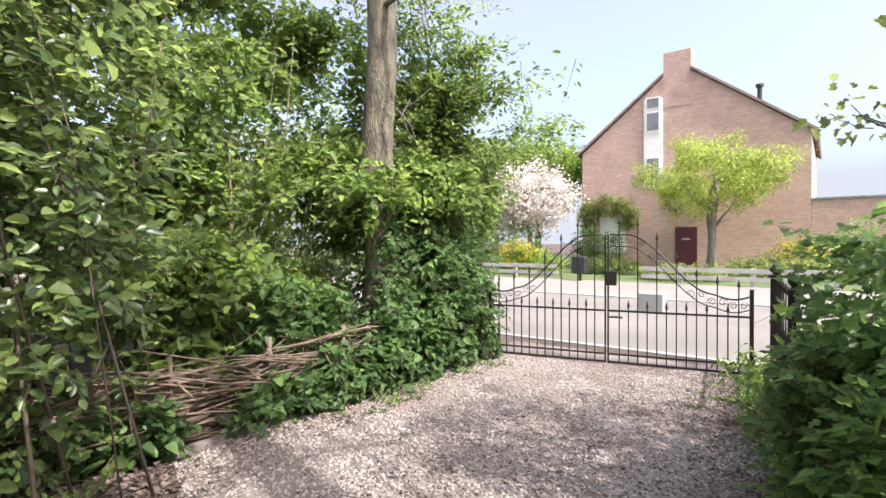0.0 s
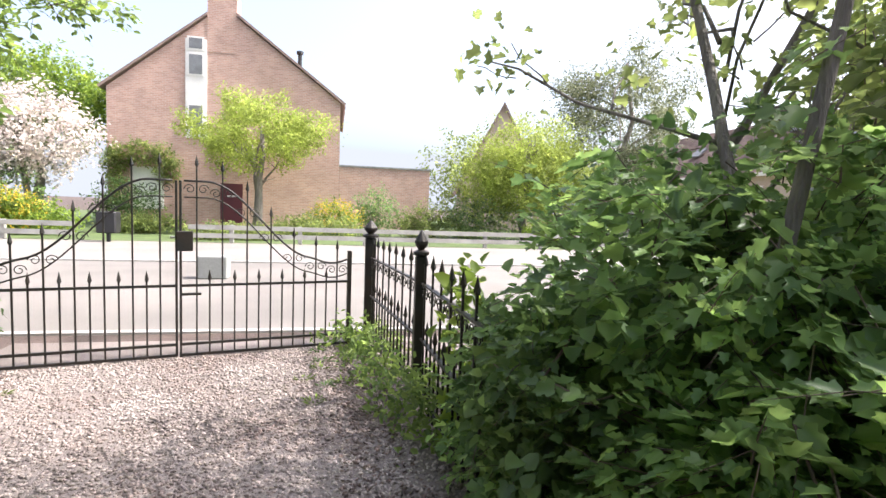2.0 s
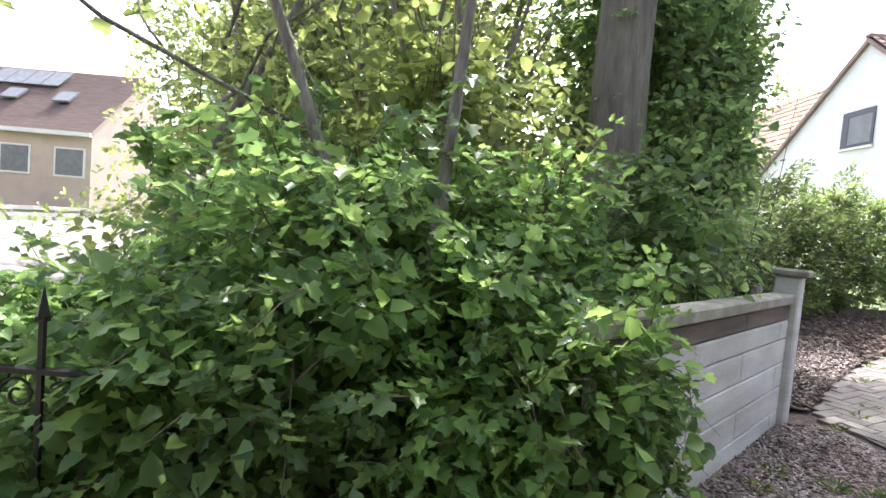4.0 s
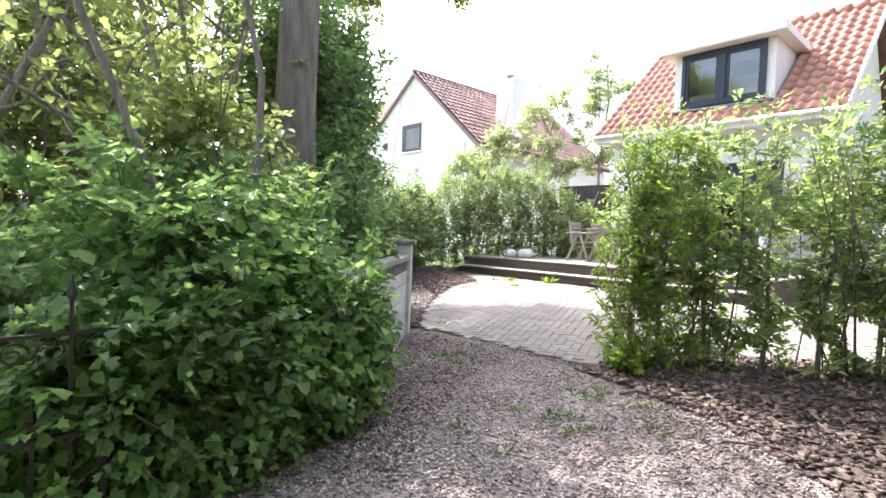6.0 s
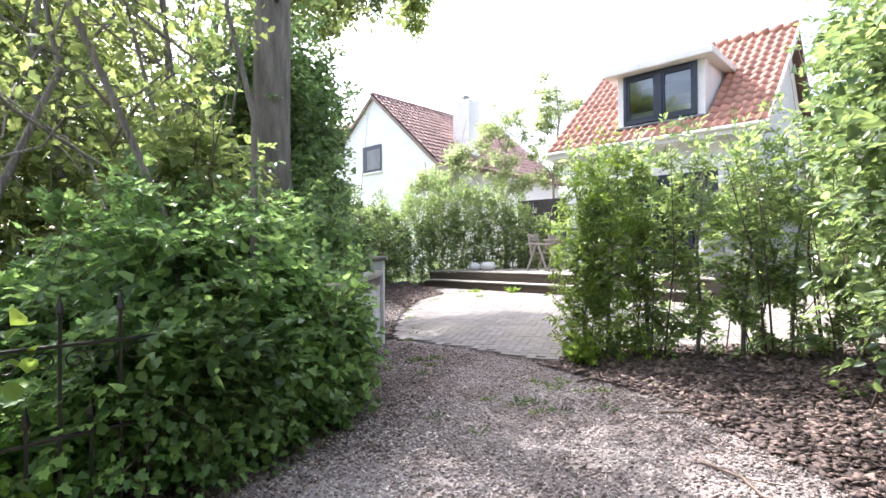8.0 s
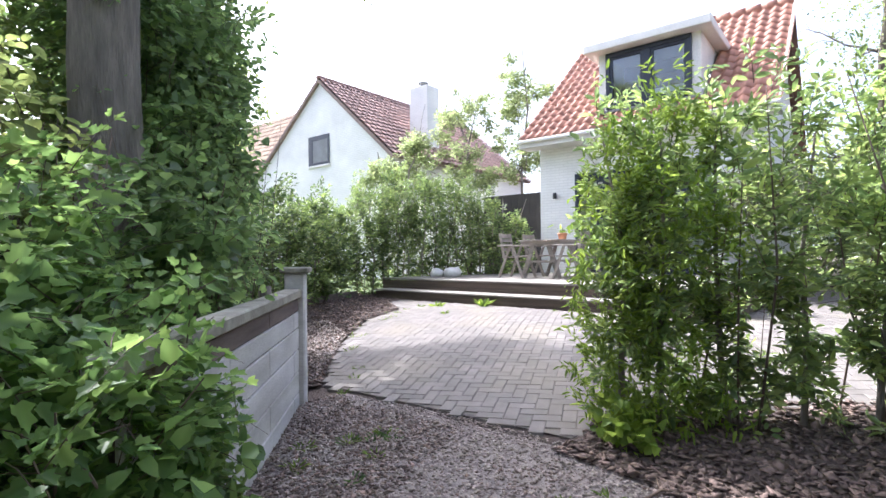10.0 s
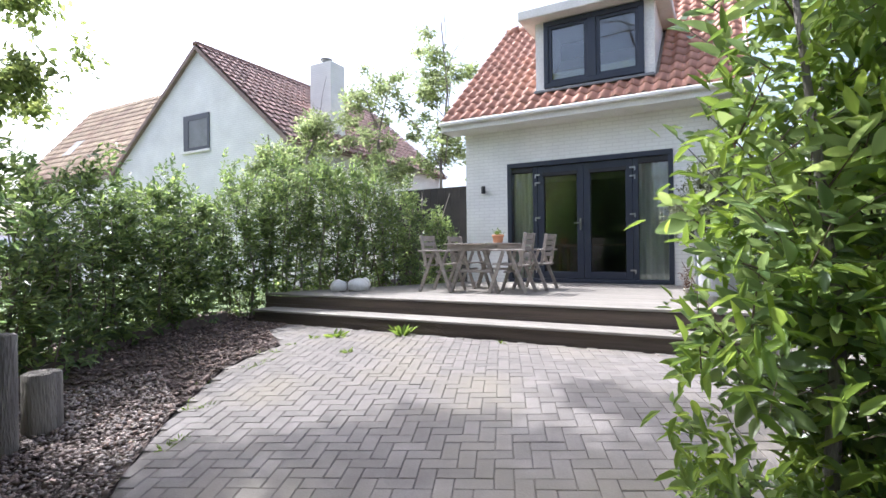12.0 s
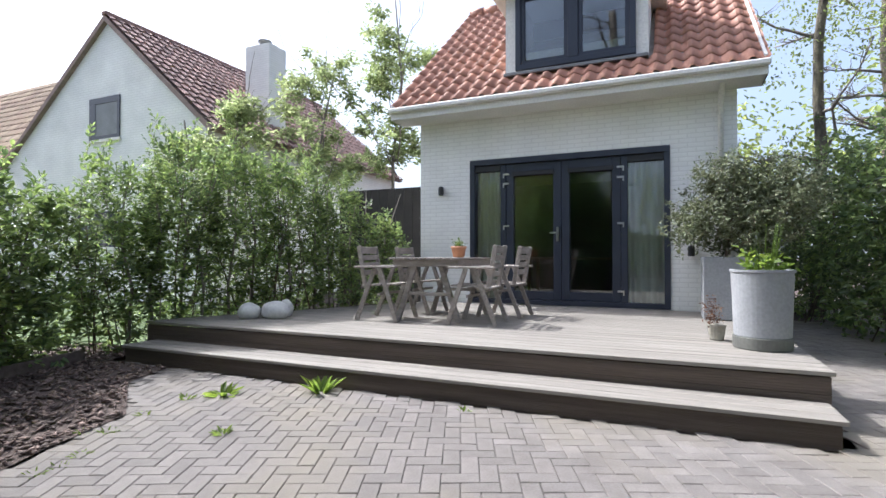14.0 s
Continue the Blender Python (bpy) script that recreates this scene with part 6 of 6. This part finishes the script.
plant("far_thicket", (11.5, -12.5, Z0), "woodland thicket behind the roadside shrubs", [(11.2, -11, 2.2, 1.8, 2.2, 2.6), (11.6, -14.5, 1.8, 2.0, 1.8, 2.2), (11.0, -7.5, 2.4, 1.8, 2.2, 2.8)],
      4300, 6, 0.12, 0.6, "leaf_hedge", 111, spread=0.2, category="thicket", stems=80)
plant("ivy_bank", (7.7, -13.8, Z0), "ivy and nettles spilling onto the drive beside the gate", [(7.6, -13.6, 0.1, 0.5, 0.8, 0.75), (7.65, -12.7, 0.0, 0.45, 0.6, 0.5), (7.95, -14.4, 0.3, 0.25, 0.3, 0.9), (7.5, -12.0, -0.1, 0.35, 0.5, 0.3), (8.0, -13.6, 0.8, 0.6, 0.9, 0.7)],
      1500, 10, 0.085, 0.95, "leaf_ivy", 112, keep=off_drive, stems=20, inner=0.2, shoots=dict(shape="ivy", length=0.3, fan=0.35, droop=0.5, tilt=1.2))
plant("bramble_bank", (7.8, -10.8, Z0), "ivy and brambles at the foot of the woven fence", [(7.5, -10.2, -0.15, 0.3, 0.4, 0.25), (7.5, -11.3, -0.2, 0.25, 0.5, 0.2), (7.7, -9.5, -0.1, 0.4, 0.5, 0.35), (7.9, -11.8, 0.3, 0.3, 0.6, 0.4)],
      420, 9, 0.08, 0.9, "leaf_ivy", 113, keep=off_drive, inner=0.1, shoots=dict(shape="ivy", length=0.25, fan=0.35, droop=0.2))

wf_ = thing("woven_fence", (7.75, -10.6, Z0), "old sagging fence of woven brown branches beside the drive", "fence")
rg = np.random.default_rng(77)
runs = []
for i in range(230):
    z = rg.uniform(0.02, 0.5)
    y0 = rg.uniform(-2.4, 1.8)
    ln = rg.uniform(0.5, 1.6)
    k = 5
    ys = np.linspace(y0, min(y0 + ln, 2.4), k)
    sag = 0.04 * np.sin(ys * 2.2)
    xs = 0.04 * np.sin(ys * 5 + (i % 2) * math.pi) + rg.normal() * 0.05 - 0.12 + 0.0 * ys
    zs = z + sag + rg.normal() * 0.11 * (ys - y0) + 0.05 * np.sin(ys * 3.1 + i)
    r = rg.uniform(0.004, 0.011)
    runs.append(([(a, b, c) for a, b, c in zip(xs, ys, zs)], [r, r, r, r * 0.9, r * 0.5]))
for i in range(70):
    y0, z0 = rg.uniform(-2.3, 2.2), rg.uniform(0.0, 0.45)
    dy, dz, dx = rg.normal() * 0.35, rg.uniform(-0.15, 0.4), rg.normal() * 0.12
    r = rg.uniform(0.004, 0.013)
    runs.append(([(-0.16, y0, z0), (-0.18 + dx * 0.5, y0 + dy * 0.5, z0 + dz * 0.6), (-0.14 + dx, y0 + dy, z0 + dz)], [r, r * 0.8, r * 0.4]))
for run in runs:
    tubes("withy", [run], M["withy"], wf_, n=5)
for y in np.arange(-2.2, 2.3, 0.75):
    tubes("stake", [([(-0.1, y, -0.05), (-0.12, y + 0.02, 0.62)], [0.02, 0.016])], M["twig"], wf_, n=7)

plant("field_maple", (8.3, -14.4, Z0), "field maple with flat leafy sprays over the gate", [
    (7.5, -14.4, 2.9, 0.8, 0.5, 0.14), (7.1, -14.7, 2.45, 0.75, 0.4, 0.1), (7.9, -14.3, 3.4, 0.8, 0.5, 0.16), (7.7, -14.4, 2.15, 0.6, 0.5, 0.16), (8.3, -14.2, 2.7, 0.8, 0.6, 0.5), (8.6, -13.9, 3.9, 1.0, 0.8, 0.5)],
      560, 12, 0.075, 0.5, "leaf_hazel", 120, trunk=((8.3, -14.3, 4.2), 0.05), category="tree", inner=0.5, shoots=dict(shape="round", length=0.5, fan=0.35, droop=0.1), fill=0)
# crown clumps about six metres up are out of view, placed to dapple the patio
plant("shade_canopy_tree", (-2.0, -9.6, Z0), "tall tree beside the planting bed, its unseen crown added to dapple the patio", [(-1.9, -7.4, 6.4, 1.3, 0.8, 0.7), (-2.2, -6.4, 6.9, 1.2, 0.7, 0.6), (-1.2, -8.6, 6.0, 1.3, 0.9, 0.8), (-1.0, -6.6, 6.1, 0.6, 0.45, 0.4), *clumps((-2.1, -6.9, 6.0), 1.2, 0.6, 9, 61, 0.36), *clumps((-1.5, -5.5, 6.0), 0.7, 0.4, 4, 63, 0.3), *clumps((-3.0, -7.1, 6.1), 0.8, 0.4, 6, 64, 0.3), *clumps((-3.9, -6.2, 3.3), 0.7, 1.1, 9, 62, 0.3)],
      3700, 6, 0.11, 0.6, "leaf_wood", 121, trunk=((-1.8, -9.4, 7.2), 0.12), spread=0.18, category="tree", inner=0.6)

# ---- planting bed, leaf litter, pebbles and weeds ----


def bed_sheet(name, poly, material, dz, label, step=0.2):
    xs = [p[0] for p in poly]
    ys = [p[1] for p in poly]
    bm = bmesh.new()
    vs = [bm.verts.new((x, y, gz(y) + dz)) for x, y in poly]
    bm.faces.new(vs)
    bmesh.ops.triangulate(bm, faces=bm.faces[:])
    for e_ in range(5):
        bmesh.ops.subdivide_edges(bm, edges=bm.edges[:], cuts=1, use_grid_fill=True)
    for v in bm.verts:
        v.co.z = gz(v.co.y) + dz
    return tagged(part(name, bm, material, None, smooth=True), label, kind="structure")


def inside(poly, x, y):
    n = len(poly)
    c = np.zeros(len(x), bool)
    for i in range(n):
        (x0, y0), (x1, y1) = poly[i], poly[(i + 1) % n]
        if y0 != y1:
            c ^= ((y0 > y) != (y1 > y)) & (x < (x1 - x0) * (y - y0) / (y1 - y0) + x0)
    return c


BED = [(-3.6, -3.6), (-2.42, -3.7), (-2.3, -4.26), (-1.35, -4.26), (-1.15, -4.8), (-0.3, -5.4), (-0.1, -6.3), (0.5, -7.2), (1.1, -7.9), (1.7, -8.5), (1.5, -9.2), (-1.2, -9.5), (-3.6, -8)]
UNDER = [(4.0, -8.6), (4.1, -7.7), (6.9, -6.1), (8.0, -6.5), (8.0, -10.6), (7.0, -10.3), (6.3, -9.6), (5.3, -8.9), (4.6, -8.7)]


def scatter(name, poly, n, size, material, parent, seed, flat=0.35, dz=0.0, label="", thin=None):
    """Loose angular pieces lying on the ground."""
    rng = np.random.default_rng(seed)
    xs, ys = [p[0] for p in poly], [p[1] for p in poly]
    x, y = rng.uniform(min(xs), max(xs), n * 3), rng.uniform(min(ys), max(ys), n * 3)
    k = inside(poly, x, y)
    if thin is not None:
        k &= thin(x, y, rng)
    x, y = x[k][:n], y[k][:n]
    n = len(x)
    z = np.interp(y, GY, GZ) + dz
    s = size * rng.uniform(0.5, 1.4, n)
    base = np.array([(1, 0, 0), (0, 1, 0), (-1, 0, 0), (0, -1, 0), (0, 0, 1), (0, 0, -1)], float)
    v = base[None] * (s[:, None, None] * np.stack([rng.uniform(0.7, 1.3, n), rng.uniform(0.5, 1.0, n), rng.uniform(0.7, 1.3, n) * flat], -1)[:, None])
    v += rng.normal(size=v.shape) * s[:, None, None] * 0.12
    a, t = rng.uniform(0, 6.28, n), rng.normal(size=n) * 0.35
    ca, sa, ct, st = np.cos(a), np.sin(a), np.cos(t), np.sin(t)
    X_, Y_, Z_ = v[..., 0], v[..., 1], v[..., 2]
    X2, Z2 = X_ * ct[:, None] - Z_ * st[:, None], X_ * st[:, None] + Z_ * ct[:, None]
    v = np.stack([X2 * ca[:, None] - Y_ * sa[:, None] + x[:, None], X2 * sa[:, None] + Y_ * ca[:, None] + y[:, None], Z2 + (z + s * flat * 0.5)[:, None]], -1)
    tri = np.array([(0, 1, 4), (1, 2, 4), (2, 3, 4), (3, 0, 4), (1, 0, 5), (2, 1, 5), (3, 2, 5), (0, 3, 5)])
    f = (np.arange(n) * 6)[:, None, None] + tri[None]
    ob = quads_mesh(name, (v.reshape(-1, 3), f.reshape(-1, 3)), 3, material, parent, label)
    ob["kind"] = "stuff"
    return ob


bed_sheet("bed", BED, M["soil"], 0.02, "dark planting bed of bark chips beside the patio")
bed_sheet("hedge_strip", UNDER, M["soil"], 0.012, "leaf-strewn soil under the laurel screen")
scatter("bark_chips", BED, 9000, 0.028, M["chip"], None, 301, 0.25, 0.03)
scatter("pale_pebbles", [(-0.6, -6.6), (0.4, -7.1), (1.6, -8.5), (1.5, -9.2), (0.2, -8.9), (-1.0, -7.8)], 4500, 0.016, M["pebble"], None, 307, 0.45, 0.035)
scatter("leaf_litter", UNDER, 11000, 0.032, M["chip"], None, 302, 0.15, 0.018)
DRIVE = [(2.0, -8.55), (1.95, -9.0), (4.0, -11.3), (4.15, -13), (4.2, -15.0), (7.4, -14.3), (7.4, -8.6), (4.2, -8.45), (3.0, -8.4)]
scatter("pebbles", DRIVE, 60000, 0.0125, M["pebble"], None, 303, 0.5, 0.0)
scatter("edge_chips", [(3.2, -8.7), (5.2, -9.3), (6.5, -10.4), (6.2, -12.5), (4.7, -12.2), (4.4, -10.8)], 2200, 0.013, M["chip"], None, 309, 0.15, 0.006)
scatter("edge_chips", [(1.95, -8.6), (2.0, -8.95), (4.0, -11.1), (4.6, -11.0), (3.6, -9.6), (3.3, -8.6)], 3600, 0.017, M["chip"], None, 308, 0.15, 0.006)
scatter("edge_chips", [(4.3, -8.5), (6.6, -9.0), (6.8, -10), (5.2, -9.5)], 1300, 0.015, M["chip"], None, 304, 0.15, 0.006)
scatter("edge_chips", [(4.0, -11.2), (4.5, -12.4), (4.6, -14.6), (5.0, -14.6), (4.9, -12.4), (4.4, -11)], 1500, 0.014, M["chip"], None, 305, 0.15, 0.006)
scatter("edge_chips", [(7.5, -9.5), (7.4, -14.2), (7.0, -14.2), (7.0, -11), (6.7, -9.5)], 1900, 0.014, M["chip"], None, 306, 0.15, 0.006)


def weed(x, y, r, h, n, seed, mt="grass", label="small green weed growing between the stones", wide=0.25, size=None):
    ob = thing("weed", (x, y, gz(y)), label, "weed", "weeds")
    rng = np.random.default_rng(seed)
    a = rng.uniform(0, 6.28, n)
    q = r * np.sqrt(rng.random(n)) * 0.5
    c = np.stack([np.cos(a) * q, np.sin(a) * q, np.zeros(n)], -1)
    d = np.stack([np.cos(a) * rng.uniform(0.2, 1, n), np.sin(a) * rng.uniform(0.2, 1, n), rng.uniform(0.4, 1.2, n) * h / r], -1)
    leaves("leaves", c, d, -c + np.array([0, 0, 0.3]), size or max(h, r) * 1.1, wide, M[mt], ob, rng=rng)


weed(0.62, -4.36, 0.12, 0.16, 34, 1, "leaf_lime", "leafy yellow-green weed at the foot of the deck step")
weed(-0.05, -4.75, 0.12, 0.06, 26, 2, "leaf_lime")
weed(0.65, -5.4, 0.07, 0.06, 16, 3)
weed(-0.25, -4.95, 0.07, 0.05, 14, 4)
weed(1.9, -4.36, 0.04, 0.05, 10, 5)
rw = np.random.default_rng(55)
for i in range(16):
    t = i / 15
    x = np.interp(t, (0, 0.4, 1), (-0.2, 0.1, 1.8)) + rw.normal() * 0.12
    y = np.interp(t, (0, 0.4, 1), (-5.3, -6.6, -8.4)) + rw.normal() * 0.12
    weed(x, y, 0.07, 0.04, 26, 60 + i, "grass", wide=0.2, size=0.05)
for i in range(70):
    s = rw.random()
    if i < 26:
        x, y = rw.uniform(7.0, 7.35), rw.uniform(-14.2, -11.6)
    elif i < 44:
        x, y = rw.uniform(4.55, 5.2), rw.uniform(-14.7, -13.2)
    elif i < 54:
        x, y = rw.uniform(2.3, 3.3), rw.uniform(-9.7, -8.9)
    else:
        x, y = rw.uniform(4.3, 5.3), rw.uniform(-10.6, -8.5)
    weed(x, y, 0.12, 0.07, 24, 200 + i, "grass" if i % 2 else "leaf_ivy", "low green weeds at the edge of the gravel drive", 0.22, 0.05)

# ---- roof tiles ----


def pantile():
    n, L_, W_ = 8, 0.39, 0.235
    v, f = [], []
    for yy in (0, 1):
        for i in range(n + 1):
            u = i / n
            v.append((u * W_, yy * L_, 0.03 * math.sin(u * 2 * math.pi + 0.6) + 0.025 * (1 - yy)))
    top = len(v)
    v += [(a, b, c - 0.013) for a, b, c in v]
    for i in range(n):
        f.append((i, i + 1, n + 2 + i, n + 1 + i))
        f.append((top + i, i, i + 1, top + i + 1)[::-1])
    me = bpy.data.meshes.new("pantile")
    me.from_pydata(v, [], f)
    me.materials.append(M["tile"])
    me.shade_smooth()
    return me


tile_me = pantile()
slope = math.atan2(6.73 - 3.6, 3.2 + 0.46)
cols, step_u, step_v = 24, 0.2236, 0.335
rows_ = int(math.hypot(3.66, 3.13) / step_v) + 1
count, rest_v, rest_f = 0, [], []
for r_ in range(rows_):
    for c_ in range(cols):
        x = EX0 + c_ * step_u
        d_ = -0.05 + r_ * step_v
        y, z = -0.46 + d_ * math.cos(slope), 3.63 + d_ * math.sin(slope)
        if WX0 - 0.3 < x < WX1 + 0.12 and WY - 0.25 < y and z < WZ1 + 0.15:
            continue
        if y > 3.1:
            continue
        m = Matrix.Translation((x, y, z)) @ Euler((slope, 0, 0)).to_matrix().to_4x4()
        if count < 300:
            ob = new("pantile", tile_me)
            ob.parent = cot
            ob.matrix_local = m
            count += 1
        else:
            k = len(rest_v)
            rest_v += [m @ v.co for v in tile_me.vertices]
            rest_f += [tuple(k + i for i in p.vertices) for p in tile_me.polygons]
if rest_v:
    me = bpy.data.meshes.new("upper_pantiles")
    me.from_pydata(rest_v, [], rest_f)
    finish("upper_pantiles", me, M["tile"], cot, "", True)["kind"] = "stuff"
tubes("ridge_tiles", [([(EX0 + 0.03 + i * 0.33, 3.2, 6.76), (EX0 + 0.36 + i * 0.33, 3.2, 6.76)], [0.12, 0.13]) for i in range(16)], M["tile"], cot, n=10)

# ---- patio pavers, herringbone ----
PAT = [(-2.3, -4.2), (-1.35, -4.26), (-1.15, -4.8), (-0.3, -5.4), (-0.1, -6.3), (0.5, -7.2), (1.1, -7.9), (1.7, -8.45), (4.0, -8.35), (4.15, -7.8), (8.2, -5.4), (8.2, 3.0), (4.3, 3.0), (4.3, -4.2)]
bed_sheet("patio_base", PAT, M["joint"], 0.004, "sandy joints of the brick patio")
PL, PW, TH = 0.2, 0.1, 0.045


def paver_mesh():
    bm = bmesh.new()
    box(bm, (0.0015, 0.0015, -TH), (PL - 0.0015, PW - 0.0015, 0.0))
    top = [e for e in bm.edges if all(v.co.z > -0.001 for v in e.verts)]
    bmesh.ops.bevel(bm, geom=top, offset=0.004, segments=1, affect="EDGES")
    me = bpy.data.meshes.new("paver")
    bm.to_mesh(me)
    bm.free()
    me.materials.append(M["paver"])
    return me


pave_me = paver_mesh()
patio = thing("patio", (0, 0, 0), "grey concrete block paving laid in herringbone before the deck", "paving", kind="structure")
del patio["category"]
cellsA = []
rngp = np.random.default_rng(9)
for i in range(-60, 140):
    for j in range(-80, 60):
        # unit cell of four half-bricks: one lies along x, one along y, stepping diagonally
        if (i + j) % 4 == 0:
            cellsA.append((i * PW, j * PW, 0))
        if (i - 2 + j) % 4 == 0:
            cellsA.append((i * PW, j * PW, 1))
C0 = (2.0, -6.0)
near, far = [], []
px = np.array([(C0[0] + u + (0.1 if k == 0 else 0.05), C0[1] + v + (0.05 if k == 0 else 0.1)) for u, v, k in cellsA])
ANG = radians(22)
px = np.array(C0) + (px - np.array(C0)) @ np.array([[math.cos(ANG), math.sin(ANG)], [-math.sin(ANG), math.cos(ANG)]])
ok = inside(PAT, px[:, 0], px[:, 1])
for (u, v, k), good, (cx, cy) in zip(cellsA, ok, px):
    if not good or cy < -8.45:
        continue
    (near if (-0.2 < cx < 2.6 and -6.9 < cy < -4.35) else far).append((C0[0] + u, C0[1] + v, k))
near = sorted(near, key=lambda q: (q[1] + 6) ** 2 + (q[0] - 1.2) ** 2)
far += near[300:]
near = near[:300]


def paver_pose(x, y, k):
    m = Matrix.Translation((*C0, 0)) @ Matrix.Rotation(ANG, 4, "Z") @ Matrix.Translation((x - C0[0], y - C0[1], 0.0)) @ (Matrix.Identity(4) if k == 0 else Matrix.Translation((PW, 0, 0)) @ Matrix.Rotation(math.pi / 2, 4, "Z"))
    c = m @ Vector((PL / 2, PW / 2, 0))
    h = gz(c.y) + 0.014 + rngp.uniform(-0.0015, 0.0015)
    fall = (gz(c.y + 0.05) - gz(c.y - 0.05)) / 0.1
    return Matrix.Translation((0, 0, h)) @ Matrix.Translation(c) @ Euler((math.atan(fall) + rngp.normal() * 0.008, rngp.normal() * 0.008, rngp.normal() * 0.009)).to_matrix().to_4x4() @ Matrix.Translation(-c) @ m


for q in near:
    ob = new("paver", pave_me)
    ob.parent = patio
    ob.matrix_local = paver_pose(*q)
pv = np.array([v.co for v in pave_me.vertices])
pv4 = np.c_[pv, np.ones(len(pv))]
allv, fl = [], []
pf_ = [tuple(p.vertices) for p in pave_me.polygons]
for n_, q in enumerate(far):
    allv.append((pv4 @ np.array(paver_pose(*q)).T)[:, :3])
    fl += [tuple(i + n_ * len(pv) for i in p) for p in pf_]
me = bpy.data.meshes.new("outer_pavers")
me.from_pydata(np.concatenate(allv), [], fl)
finish("outer_pavers", me, M["pavers"], patio)["kind"] = "stuff"

for (x, y, a, L_) in ((5.4, -9.2, 20, 0.9), (5.9, -9.9, -35, 0.6), (4.6, -8.9, 60, 0.4)):
    fb = thing("fallen_twig", (x, y, gz(y) + 0.012), "dry brown twig fallen on the leaf litter", "twig", "fallen twigs", turn=a)
    tubes("twig", [([(0, 0, 0), (L_ * 0.4, 0.04, 0.015), (L_ * 0.7, -0.01, 0.01), (L_, 0.05, 0.01)], [0.009, 0.008, 0.006, 0.003]), ([(L_ * 0.4, 0.04, 0.012), (L_ * 0.62, 0.16, 0.02)], [0.005, 0.002])], M["withy"], fb, n=5)
eb = thing("edging_board", (0, 0, 0), "dark timber edging board at the foot of the hedge", "edging")
for a, b in (((-2.45, -4.4), (-2.25, -5.6)), ((-2.25, -5.6), (-1.75, -6.8)), ((-1.75, -6.8), (-0.95, -8.0))):
    bm = bmesh.new()
    bar(bm, (*a, gz(a[1]) + 0.07), (*b, gz(b[1]) + 0.07), 0.03, 0.16, 0.004)
    part("board", bm, M["riser"], eb)

plant("nettle_patch", (4.6, -14.2, Z0), "green nettles and weeds at the foot of the iron fence", [(4.6, -14.3, -0.24, 0.25, 0.7, 0.16), (4.75, -14.75, -0.2, 0.3, 0.2, 0.15), (4.5, -13.3, -0.22, 0.18, 0.4, 0.2), (4.45, -12.9, -0.2, 0.15, 0.4, 0.25)],
      380, 5, 0.06, 0.5, "leaf_hazel", 130, spread=0.06, stems=0)
